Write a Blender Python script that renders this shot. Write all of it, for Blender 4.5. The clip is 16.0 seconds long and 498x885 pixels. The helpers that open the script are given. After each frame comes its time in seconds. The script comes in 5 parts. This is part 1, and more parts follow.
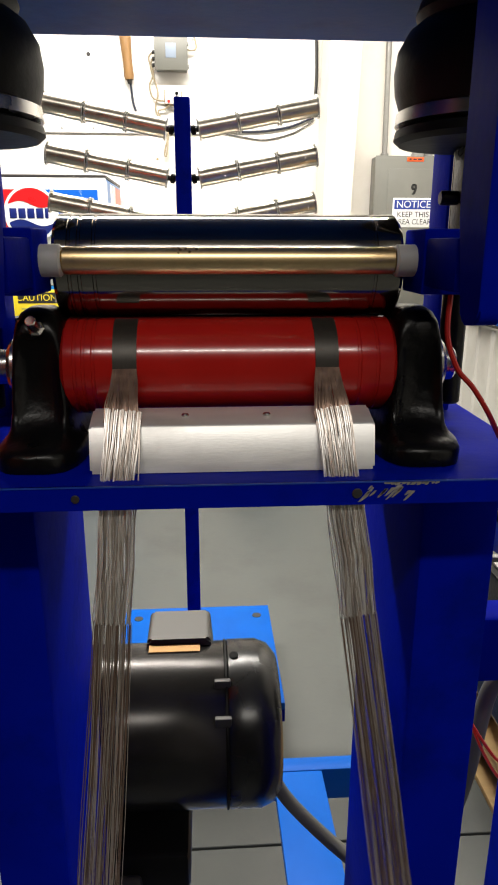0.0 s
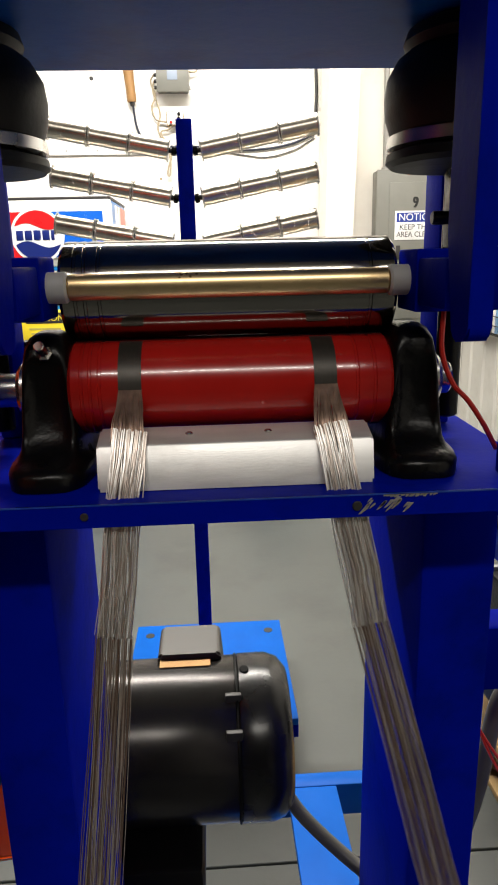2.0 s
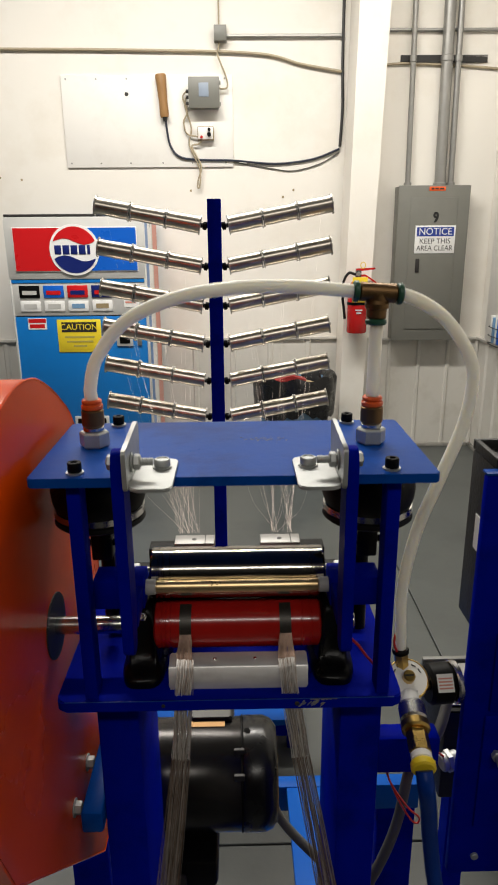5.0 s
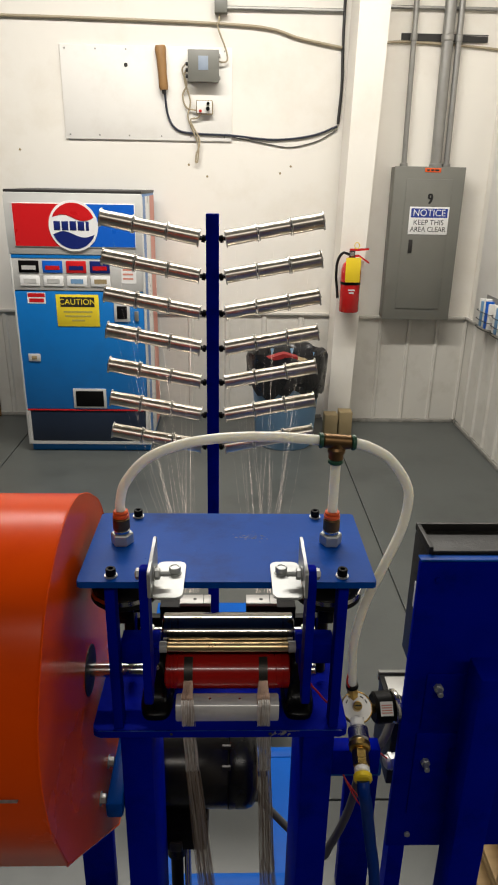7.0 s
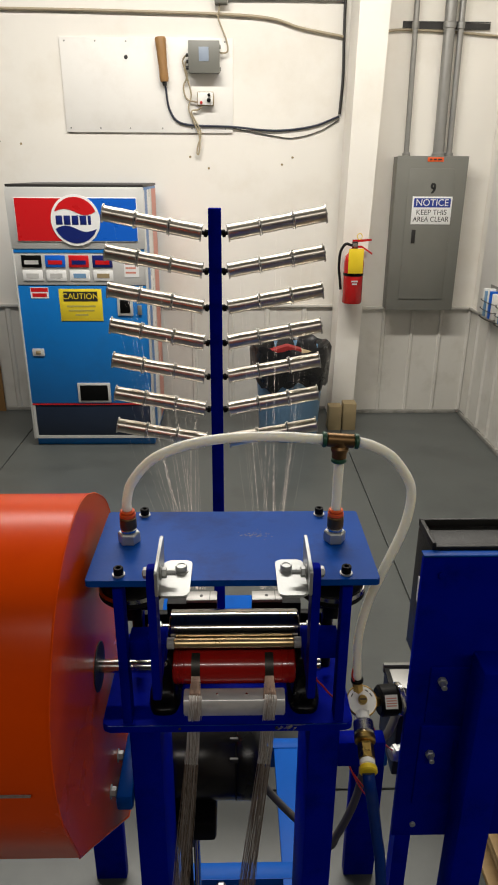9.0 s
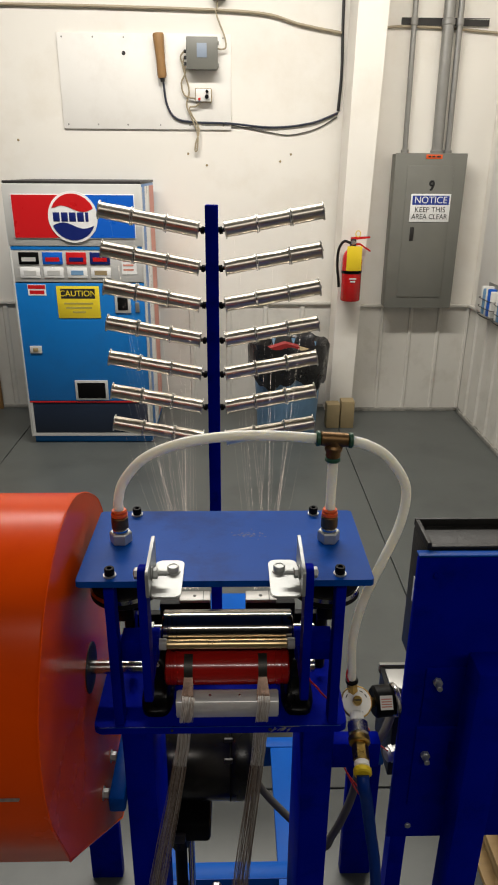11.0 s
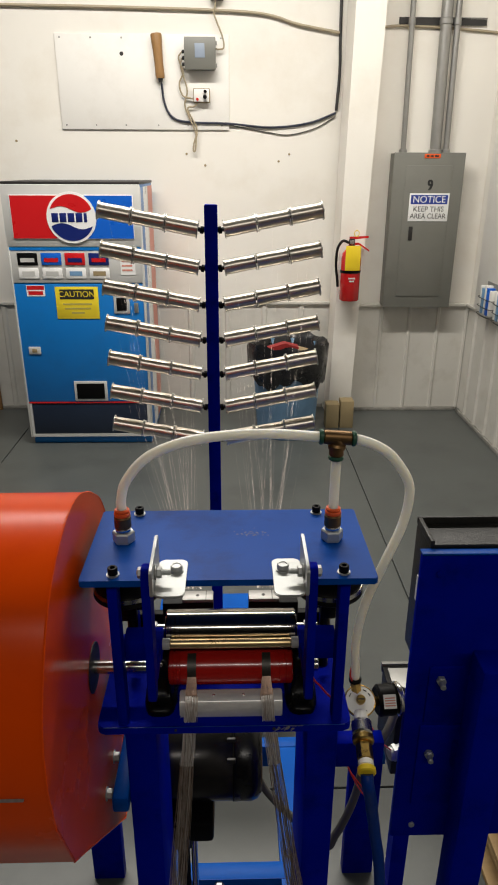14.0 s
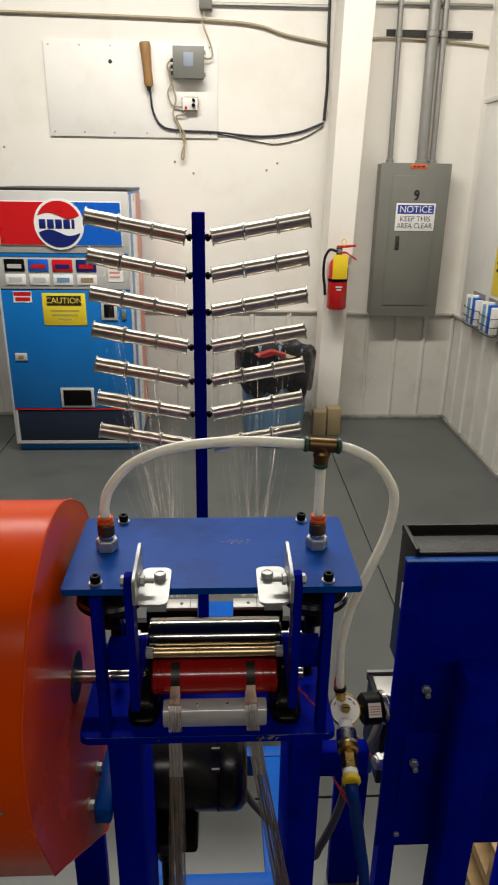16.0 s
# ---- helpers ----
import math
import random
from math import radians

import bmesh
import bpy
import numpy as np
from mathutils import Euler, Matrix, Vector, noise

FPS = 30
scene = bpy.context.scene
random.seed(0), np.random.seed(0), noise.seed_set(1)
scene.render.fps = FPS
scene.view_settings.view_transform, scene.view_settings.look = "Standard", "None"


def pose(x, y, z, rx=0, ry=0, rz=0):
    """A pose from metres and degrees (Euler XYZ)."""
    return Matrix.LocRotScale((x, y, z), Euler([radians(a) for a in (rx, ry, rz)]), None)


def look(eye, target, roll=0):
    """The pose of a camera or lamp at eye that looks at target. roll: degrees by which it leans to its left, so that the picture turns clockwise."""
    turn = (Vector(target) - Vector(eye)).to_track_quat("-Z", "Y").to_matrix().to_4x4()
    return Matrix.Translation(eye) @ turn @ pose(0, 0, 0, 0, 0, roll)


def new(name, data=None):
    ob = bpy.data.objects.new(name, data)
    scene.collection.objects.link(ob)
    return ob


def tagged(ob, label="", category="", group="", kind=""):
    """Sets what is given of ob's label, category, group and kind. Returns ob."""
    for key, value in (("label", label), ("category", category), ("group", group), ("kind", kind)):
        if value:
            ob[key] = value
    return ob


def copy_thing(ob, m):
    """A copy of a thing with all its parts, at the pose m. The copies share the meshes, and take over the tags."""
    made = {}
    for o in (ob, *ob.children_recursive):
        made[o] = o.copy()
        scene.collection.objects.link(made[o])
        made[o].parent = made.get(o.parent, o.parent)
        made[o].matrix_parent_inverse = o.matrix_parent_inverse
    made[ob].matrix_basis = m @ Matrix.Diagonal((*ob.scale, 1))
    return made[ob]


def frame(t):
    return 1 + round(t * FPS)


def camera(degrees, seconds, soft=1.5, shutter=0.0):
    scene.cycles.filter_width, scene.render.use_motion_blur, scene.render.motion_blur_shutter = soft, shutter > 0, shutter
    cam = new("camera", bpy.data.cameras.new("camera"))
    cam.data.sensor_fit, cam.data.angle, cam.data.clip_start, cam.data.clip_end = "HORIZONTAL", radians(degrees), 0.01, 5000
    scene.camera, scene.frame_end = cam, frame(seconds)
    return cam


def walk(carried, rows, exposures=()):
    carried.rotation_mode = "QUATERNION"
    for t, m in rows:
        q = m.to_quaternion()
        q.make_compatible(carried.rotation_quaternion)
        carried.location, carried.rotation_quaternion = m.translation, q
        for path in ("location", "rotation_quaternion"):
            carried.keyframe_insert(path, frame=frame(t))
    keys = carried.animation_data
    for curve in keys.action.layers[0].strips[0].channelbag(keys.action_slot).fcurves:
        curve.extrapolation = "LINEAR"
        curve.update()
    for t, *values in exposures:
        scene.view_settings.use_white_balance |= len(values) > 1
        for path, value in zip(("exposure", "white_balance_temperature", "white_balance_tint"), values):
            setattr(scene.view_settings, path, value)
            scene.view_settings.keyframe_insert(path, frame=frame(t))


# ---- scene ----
cam = camera(40.8, 16.0, soft=1.9, shutter=0.35)
PATH = [
    (0, (-0.099, 0.138, 1.45), (0.026, 2.051, 0.88), 0.1),
    (0.5, (-0.099, 0.134, 1.453), (0.018, 2.048, 0.884), -0.7),
    (1, (-0.097, 0.134, 1.453), (0.017, 2.055, 0.908), -0.8),
    (1.5, (-0.096, 0.133, 1.454), (0.015, 2.058, 0.921), -1.2),
    (2, (-0.097, 0.13, 1.453), (0.004, 2.056, 0.925), -1.3),
    (2.5, (-0.093, 0.123, 1.454), (-0.021, 2.054, 0.939), -1.0),
    (3, (-0.091, 0.113, 1.463), (-0.002, 2.036, 0.922), -1.8),
    (3.5, (-0.09, 0.077, 1.53), (-0.058, 1.98, 0.914), -1.2),
    (4, (-0.09, 0.027, 1.597), (-0.042, 1.948, 1.043), -0.2),
    (4.5, (-0.087, -0.022, 1.656), (-0.035, 1.887, 1.063), 0.2),
    (4.7, (-0.086, -0.044, 1.679), (-0.056, 1.866, 1.087), -0.6),
    (6.8, (-0.09, -0.162, 1.895), (-0.019, 1.708, 1.19), 1.6),
    (7, (-0.087, -0.182, 1.909), (-0.032, 1.681, 1.186), 1.0),
    (7.5, (-0.093, -0.198, 1.921), (-0.007, 1.655, 1.173), 1.8),
    (8, (-0.095, -0.203, 1.923), (-0.063, 1.657, 1.188), 1.0),
    (8.5, (-0.092, -0.194, 1.92), (-0.085, 1.665, 1.183), 0.3),
    (9, (-0.087, -0.187, 1.92), (-0.045, 1.667, 1.173), 0.3),
    (11.5, (-0.081, -0.177, 1.918), (-0.035, 1.675, 1.164), 0.4),
    (12, (-0.083, -0.175, 1.918), (-0.04, 1.678, 1.166), 0.4),
    (12.5, (-0.083, -0.175, 1.917), (-0.039, 1.677, 1.164), 0.3),
    (13, (-0.084, -0.176, 1.918), (-0.039, 1.674, 1.16), 0.4),
    (13.5, (-0.084, -0.179, 1.918), (-0.036, 1.672, 1.161), 0.3),
    (14, (-0.085, -0.178, 1.916), (-0.036, 1.674, 1.163), 0.2),
    (14.5, (-0.086, -0.177, 1.915), (-0.028, 1.677, 1.166), 0.4),
    (15, (-0.082, -0.179, 1.916), (-0.022, 1.672, 1.16), 0.3),
    (15.5, (-0.083, -0.174, 1.913), (-0.053, 1.68, 1.163), 0.2),
    (16, (-0.082, -0.176, 1.915), (0.004, 1.683, 1.183), 0.8),
]
EXPOSURES = [(0, 1.0), (3.0, 0.97), (3.5, 0.9), (4.0, 0.7), (4.5, 0.22), (7, 0.08), (9, 0.0), (16, 0.0)]
walk(cam, [(t, look(eye, target, roll)) for t, eye, target, roll in PATH], EXPOSURES)

# ---- world and lamps ----
world = bpy.data.worlds.new("World")
scene.world = world
world.use_nodes = True
world.node_tree.nodes["Background"].inputs[0].default_value = (0.9, 0.93, 1.0, 1)
world.node_tree.nodes["Background"].inputs[1].default_value = 0.006

LAMP_Z = 4.32
LAMPS = [(-1.40, 3.15, 107), (0.35, 3.15, 107), (-0.15, -2.5, 42)]
for lx, ly, power in LAMPS:
    d = bpy.data.lights.new("tube_light", "AREA")
    d.shape, d.size, d.size_y, d.energy, d.color = "RECTANGLE", 2.3, 0.22, power, (1.0, 0.95, 0.87)
    new("tube_light", d).matrix_world = pose(lx, ly, LAMP_Z - 0.09, 0, 0, 0)


# ---- materials ----
def mat(name, color, rough=0.5, metal=0.0, var=0.12, scale=12.0, bump=0.0, bscale=80.0, stain=None, stain_amt=0.0, sscale=3.0, coat=0.0, aniso=None, rvar=0.1, spec=0.5):
    m = bpy.data.materials.new(name)
    m.use_nodes = True
    nt = m.node_tree
    b = nt.nodes["Principled BSDF"]
    L = nt.links.new
    tc = nt.nodes.new("ShaderNodeTexCoord")
    src = tc.outputs["Object"]
    if aniso:
        mp = nt.nodes.new("ShaderNodeMapping")
        mp.inputs["Scale"].default_value = aniso
        L(src, mp.inputs[0])
        src = mp.outputs[0]
    n1 = nt.nodes.new("ShaderNodeTexNoise")
    n1.inputs["Scale"].default_value, n1.inputs["Detail"].default_value = scale, 6
    L(src, n1.inputs["Vector"])
    r1 = nt.nodes.new("ShaderNodeMapRange")
    r1.inputs[3].default_value, r1.inputs[4].default_value = 1 - var, 1 + var
    L(n1.outputs[0], r1.inputs[0])
    mul = nt.nodes.new("ShaderNodeMix")
    mul.data_type, mul.blend_type = "RGBA", "MULTIPLY"
    mul.inputs[0].default_value = 1
    mul.inputs[6].default_value = (*color, 1)
    L(r1.outputs[0], mul.inputs[7])
    out = mul.outputs[2]
    if stain:
        n2 = nt.nodes.new("ShaderNodeTexNoise")
        n2.inputs["Scale"].default_value, n2.inputs["Detail"].default_value = sscale, 8
        n2.inputs["Roughness"].default_value = 0.65
        L(tc.outputs["Object"], n2.inputs["Vector"])
        r2 = nt.nodes.new("ShaderNodeMapRange")
        r2.inputs[1].default_value, r2.inputs[2].default_value, r2.inputs[4].default_value = 0.5, 0.75, stain_amt
        L(n2.outputs[0], r2.inputs[0])
        mx = nt.nodes.new("ShaderNodeMix")
        mx.data_type = "RGBA"
        mx.inputs[7].default_value = (*stain, 1)
        L(r2.outputs[0], mx.inputs[0])
        L(out, mx.inputs[6])
        out = mx.outputs[2]
    L(out, b.inputs["Base Color"])
    rr = nt.nodes.new("ShaderNodeMapRange")
    rr.inputs[3].default_value, rr.inputs[4].default_value = max(rough - rvar, 0.02), min(rough + rvar, 1)
    L(n1.outputs[0], rr.inputs[0])
    L(rr.outputs[0], b.inputs["Roughness"])
    b.inputs["Metallic"].default_value = metal
    b.inputs["Coat Weight"].default_value = coat
    b.inputs["Specular IOR Level"].default_value = spec
    if bump:
        n3 = nt.nodes.new("ShaderNodeTexNoise")
        n3.inputs["Scale"].default_value, n3.inputs["Detail"].default_value = bscale, 4
        L(src, n3.inputs["Vector"])
        bp = nt.nodes.new("ShaderNodeBump")
        bp.inputs["Strength"].default_value, bp.inputs["Distance"].default_value = bump, 0.002
        L(n3.outputs[0], bp.inputs["Height"])
        L(bp.outputs[0], b.inputs["Normal"])
    return m


M_WALL = mat("wall_paint", (0.80, 0.77, 0.71), 0.6, var=0.05, scale=1.3, bump=0.15, bscale=25, stain=(0.60, 0.53, 0.42), stain_amt=0.35, sscale=1.6)
M_LINER = mat("wall_liner_paint", (0.62, 0.60, 0.55), 0.45, var=0.06, scale=3, stain=(0.40, 0.37, 0.31), stain_amt=0.5, sscale=4)
M_BOARD = mat("white_board", (0.82, 0.80, 0.76), 0.5, var=0.03, scale=3, stain=(0.6, 0.55, 0.48), stain_amt=0.25, sscale=5)
# unseen ceiling and far walls, kept dark to limit fill on the machine
M_CEIL = mat("ceiling_paint", (0.20, 0.20, 0.195), 0.7, var=0.05, scale=2)
M_DIM = mat("low_bounce_wall_paint", (0.09, 0.088, 0.085), 0.7, var=0.1, scale=1.5)
M_FLOOR = mat("painted_concrete", (0.076, 0.083, 0.079), 0.40, var=0.20, scale=3.2, bump=0.14, bscale=50, stain=(0.044, 0.047, 0.046), stain_amt=0.7, sscale=2.1)
M_JOINT = mat("joint_dirt", (0.03, 0.03, 0.028), 0.9, var=0.2)
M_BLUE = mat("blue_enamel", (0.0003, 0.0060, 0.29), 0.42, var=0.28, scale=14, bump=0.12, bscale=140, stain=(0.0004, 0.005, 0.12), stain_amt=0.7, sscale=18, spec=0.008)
# lit copy of M_BLUE: light from above painted into upward faces
M_BLUE_L = mat("blue_enamel_lit", (0.001, 0.062, 0.345), 0.36, var=0.30, scale=12, bump=0.08, bscale=140, stain=(0.002, 0.022, 0.13), stain_amt=0.9, sscale=13, spec=0.08)
# brighter copy: overhead light painted into the low frame; also used for scuffs
M_BLUE_F = mat("blue_enamel_lit_frame_scuff", (0.001, 0.085, 0.42), 0.42, var=0.10, scale=12, stain=(0.002, 0.06, 0.32), stain_amt=0.4, sscale=9, spec=0.1)
M_CHIP = mat("chipped_paint", (0.23, 0.22, 0.20), 0.6, var=0.5, scale=300)
M_ORANGE = mat("orange_enamel", (0.76, 0.069, 0.001), 0.26, var=0.14, scale=6, bump=0.04, bscale=35, stain=(0.62, 0.040, 0.002), stain_amt=0.55, sscale=7, spec=0.13, rvar=0.06)
M_BLACK = mat("black_cast", (0.0022, 0.0022, 0.0024), 0.30, var=0.4, scale=60, bump=0.2, bscale=220, spec=0.22)
M_RUBBER = mat("black_rubber", (0.0025, 0.0025, 0.0027), 0.50, spec=0.25, var=0.2, scale=40, bump=0.1, bscale=200)
M_CHROME = mat("chrome_roll", (0.31, 0.285, 0.255), 0.11, 1.0, var=0.05, scale=8, rvar=0.03)
M_STEEL = mat("bright_steel", (0.60, 0.59, 0.57), 0.25, 1.0, var=0.08, scale=20)
M_ZINC = mat("zinc_plate", (0.46, 0.47, 0.46), 0.50, 0.65, var=0.18, scale=60, stain=(0.34, 0.35, 0.34), stain_amt=0.6, sscale=60)
M_ALU = mat("machined_aluminium", (0.80, 0.79, 0.77), 0.46, 0.78, var=0.10, scale=40, aniso=(1, 6, 6), stain=(0.55, 0.53, 0.51), stain_amt=0.5, sscale=45, bump=0.03, bscale=300)
M_BRASS_T = mat("polished_brass", (0.86, 0.64, 0.34), 0.36, 1.0, var=0.08, scale=30, rvar=0.06, stain=(0.25, 0.13, 0.04), stain_amt=0.45, sscale=60)
M_BRASS = mat("brass", (0.60, 0.40, 0.12), 0.3, 1.0, var=0.1, scale=50)
M_BRONZE = mat("dull_bronze", (0.20, 0.115, 0.05), 0.42, 0.9, var=0.2, scale=60)
M_RED = mat("red_urethane", (0.37, 0.010, 0.007), 0.20, var=0.10, scale=14, aniso=(6, 1, 1), rvar=0.05, coat=0.25)
M_NYLON = mat("white_nylon", (0.46, 0.45, 0.43), 0.5, var=0.04)
M_MOTOR = mat("motor_shell", (0.034, 0.032, 0.031), 0.24, 0.8, var=0.10, scale=20, rvar=0.06)
M_MOTOR_D = mat("motor_end_bell", (0.008, 0.008, 0.008), 0.26, 0.3, var=0.15, scale=30)
M_HOSE = mat("milky_tube", (0.88, 0.86, 0.76), 0.32, var=0.04, scale=12, spec=0.5)
b = M_HOSE.node_tree.nodes["Principled BSDF"]
b.inputs["Subsurface Weight"].default_value, b.inputs["Subsurface Scale"].default_value = 0.7, 0.02
b.inputs["Subsurface Radius"].default_value = (1.0, 0.9, 0.7)
M_BHOSE = mat("blue_hose", (0.001, 0.030, 0.22), 0.42, spec=0.15, var=0.1)
M_GREYC = mat("grey_conduit", (0.075, 0.072, 0.065), 0.45, var=0.12, scale=30)
M_ORING = mat("orange_plastic", (0.75, 0.10, 0.015), 0.35, var=0.05)
M_GREEN = mat("green_plastic", (0.02, 0.09, 0.05), 0.4, var=0.1)
M_REDP = mat("red_plastic", (0.55, 0.02, 0.012), 0.35, var=0.08)
M_YELP = mat("yellow_plastic", (0.75, 0.55, 0.02), 0.4, var=0.06)
M_WHITEP = mat("white_plastic", (0.78, 0.77, 0.73), 0.4, var=0.03)
M_GREY = mat("grey_enamel", (0.165, 0.165, 0.145), 0.42, var=0.06, scale=6, stain=(0.13, 0.13, 0.115), stain_amt=0.4, sscale=5)
# terminal box grey, darkened to hold the shadow it sits in
M_TBOX = mat("shaded_grey_enamel", (0.050, 0.047, 0.041), 0.45, var=0.12, scale=20)
M_GALV = mat("galvanised_conduit", (0.30, 0.295, 0.28), 0.45, 0.6, var=0.12, scale=25)
M_DARK = mat("dark_steel", (0.03, 0.028, 0.027), 0.5, 0.3, var=0.25, scale=30)
M_SPOOL = mat("wound_wire", (0.72, 0.66, 0.57), 0.30, 1.0, var=0.14, scale=14, aniso=(1, 1, 8), rvar=0.05)
M_FLANGE = mat("spool_flange", (0.60, 0.585, 0.54), 0.30, 0.6, var=0.05)
# one wire in stepped tones: its bright bend and shaded lengths are painted
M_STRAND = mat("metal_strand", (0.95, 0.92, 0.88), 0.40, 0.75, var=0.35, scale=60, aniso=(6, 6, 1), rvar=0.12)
# same wire as M_STRAND, darkened to carry the shade on the roll
M_RIBBON = mat("shaded_strand", (0.040, 0.035, 0.029), 0.42, 0.5, var=0.3, scale=200, aniso=(6, 1, 1))
M_STRAND_B = mat("shaded_brown_strand", (0.30, 0.20, 0.15), 0.40, 0.8, var=0.4, scale=60, aniso=(6, 6, 1), rvar=0.12)
M_STRAND_M = mat("dimmed_strand", (0.62, 0.54, 0.48), 0.40, 0.8, var=0.4, scale=60, aniso=(6, 6, 1), rvar=0.12)
M_WOOD = mat("wood_handle", (0.30, 0.16, 0.055), 0.55, var=0.25, scale=20, aniso=(6, 6, 1))
M_PINE = mat("pine_timber", (0.42, 0.27, 0.11), 0.6, var=0.2, scale=10, aniso=(1, 8, 8))
M_CARD = mat("brown_board", (0.30, 0.23, 0.12), 0.7, var=0.15, scale=8)
M_VBLUE = mat("cabinet_blue", (0.006, 0.16, 0.50), 0.35, var=0.05, scale=4, stain=(0.02, 0.11, 0.30), stain_amt=0.3, sscale=6)
M_VRED = mat("sign_red", (0.55, 0.012, 0.015), 0.3, var=0.03)
M_VSBLUE = mat("sign_blue", (0.008, 0.11, 0.55), 0.3, var=0.03)
M_VNAVY = mat("sign_navy", (0.008, 0.018, 0.14), 0.35, var=0.03)
M_VWHITE = mat("sign_white", (0.80, 0.80, 0.79), 0.3, var=0.02)
M_VFRAME = mat("pale_frame", (0.60, 0.60, 0.58), 0.4, 0.2, var=0.05)
M_VSAL = mat("faded_red_stripe", (0.62, 0.25, 0.19), 0.5, var=0.08)
M_VDARK = mat("dark_kick_panel", (0.012, 0.020, 0.040), 0.35, var=0.2, scale=6)
M_BLACKP = mat("black_paint", (0.003, 0.003, 0.003), 0.5, var=0.2, scale=40, spec=0.12)
M_INK = mat("black_ink", (0.015, 0.015, 0.015), 0.6, var=0.05)
M_SIGNY = mat("sign_yellow", (0.80, 0.62, 0.03), 0.45, var=0.04)
M_INKG = mat("faded_ink", (0.42, 0.36, 0.08), 0.6, var=0.05)
M_EXT = mat("extinguisher_red", (0.50, 0.010, 0.010), 0.22, var=0.06, coat=0.4)
M_BIN = mat("bin_blue", (0.16, 0.30, 0.48), 0.45, var=0.1, scale=6)
M_BAG = mat("black_bag", (0.010, 0.010, 0.011), 0.28, var=0.2, bump=0.6, bscale=30)
M_ABOX = mat("control_box_black", (0.016, 0.0155, 0.014), 0.5, var=0.3, scale=60, bump=0.3, bscale=260, spec=0.35)
M_CABLE = mat("beige_cable", (0.36, 0.30, 0.20), 0.5, var=0.1)
M_CABLED = mat("dark_cable", (0.025, 0.03, 0.05), 0.45, var=0.1)


# ---- shaping helpers ----
def bm_box(x0, x1, y0, y1, z0, z1, bev=0.0, bm=None, seg=2):
    bm = bm or bmesh.new()
    r = bmesh.ops.create_cube(bm, size=1.0)
    for v in r["verts"]:
        v.co = Vector((x0 + (v.co.x + 0.5) * (x1 - x0), y0 + (v.co.y + 0.5) * (y1 - y0), z0 + (v.co.z + 0.5) * (z1 - z0)))
    if bev:
        es = list({e for v in r["verts"] for e in v.link_edges})
        bmesh.ops.bevel(bm, geom=es, offset=bev, segments=seg, affect="EDGES", profile=0.5)
    return bm


def bm_lathe(profile, n=32, m=None, bm=None):
    """profile: (radius, height) pairs turned round the z axis, then placed by m."""
    bm = bm or bmesh.new()
    m = m or Matrix()
    rings = []
    for r, z in profile:
        if r < 1e-6:
            rings.append([bm.verts.new(m @ Vector((0, 0, z)))])
        else:
            rings.append([bm.verts.new(m @ Vector((r * math.cos(2 * math.pi * i / n), r * math.sin(2 * math.pi * i / n), z))) for i in range(n)])
    for a, b in zip(rings, rings[1:]):
        for i in range(n):
            j = (i + 1) % n
            if len(a) == 1 and len(b) == 1:
                continue
            if len(a) == 1:
                bm.faces.new((a[0], b[j], b[i]))
            elif len(b) == 1:
                bm.faces.new((a[i], a[j], b[0]))
            else:
                bm.faces.new((a[i], a[j], b[j], b[i]))
    return bm


ALONG_X = pose(0, 0, 0, 0, 90, 0)
ALONG_Y = pose(0, 0, 0, -90, 0, 0)


def at(x, y, z, turn=None):
    return Matrix.Translation((x, y, z)) @ (turn or Matrix())


def bm_rod(p, q, r, n=16, bev=0.0, bm=None):
    p, q = Vector(p), Vector(q)
    d = q - p
    m = Matrix.Translation(p) @ d.to_track_quat("Z", "Y").to_matrix().to_4x4()
    h = d.length
    b = bev or min(r * 0.15, h * 0.2)
    return bm_lathe([(0, 0), (r - b, 0), (r, b), (r, h - b), (r - b, h), (0, h)], n, m, bm)


def spline(pts, n=8):
    pts = [Vector(p) for p in pts]
    P = [2 * pts[0] - pts[1]] + pts + [2 * pts[-1] - pts[-2]]
    out = []
    for i in range(1, len(P) - 2):
        a, b, c, d = P[i - 1:i + 3]
        for k in range(n):
            t = k / n
            out.append(0.5 * ((2 * b) + (c - a) * t + (2 * a - 5 * b + 4 * c - d) * t * t + (3 * b - a - 3 * c + d) * t ** 3))
    out.append(pts[-1])
    return out


def bm_tube(pts, r, n=10, bm=None, cap=True):
    bm = bm or bmesh.new()
    rings, up = [], None
    for i, p in enumerate(pts):
        d = (pts[min(i + 1, len(pts) - 1)] - pts[max(i - 1, 0)]).normalized()
        if up is None:
            up = d.orthogonal().normalized()
        up = (up - d * up.dot(d)).normalized()
        s = d.cross(up)
        rr = r(i / (len(pts) - 1)) if callable(r) else r
        rings.append([bm.verts.new(p + rr * (math.cos(2 * math.pi * k / n) * up + math.sin(2 * math.pi * k / n) * s)) for k in range(n)])
    for a, b in zip(rings, rings[1:]):
        for k in range(n):
            bm.faces.new((a[k], a[(k + 1) % n], b[(k + 1) % n], b[k]))
    if cap:
        bm.faces.new(rings[0][::-1])
        bm.faces.new(rings[-1])
    return bm


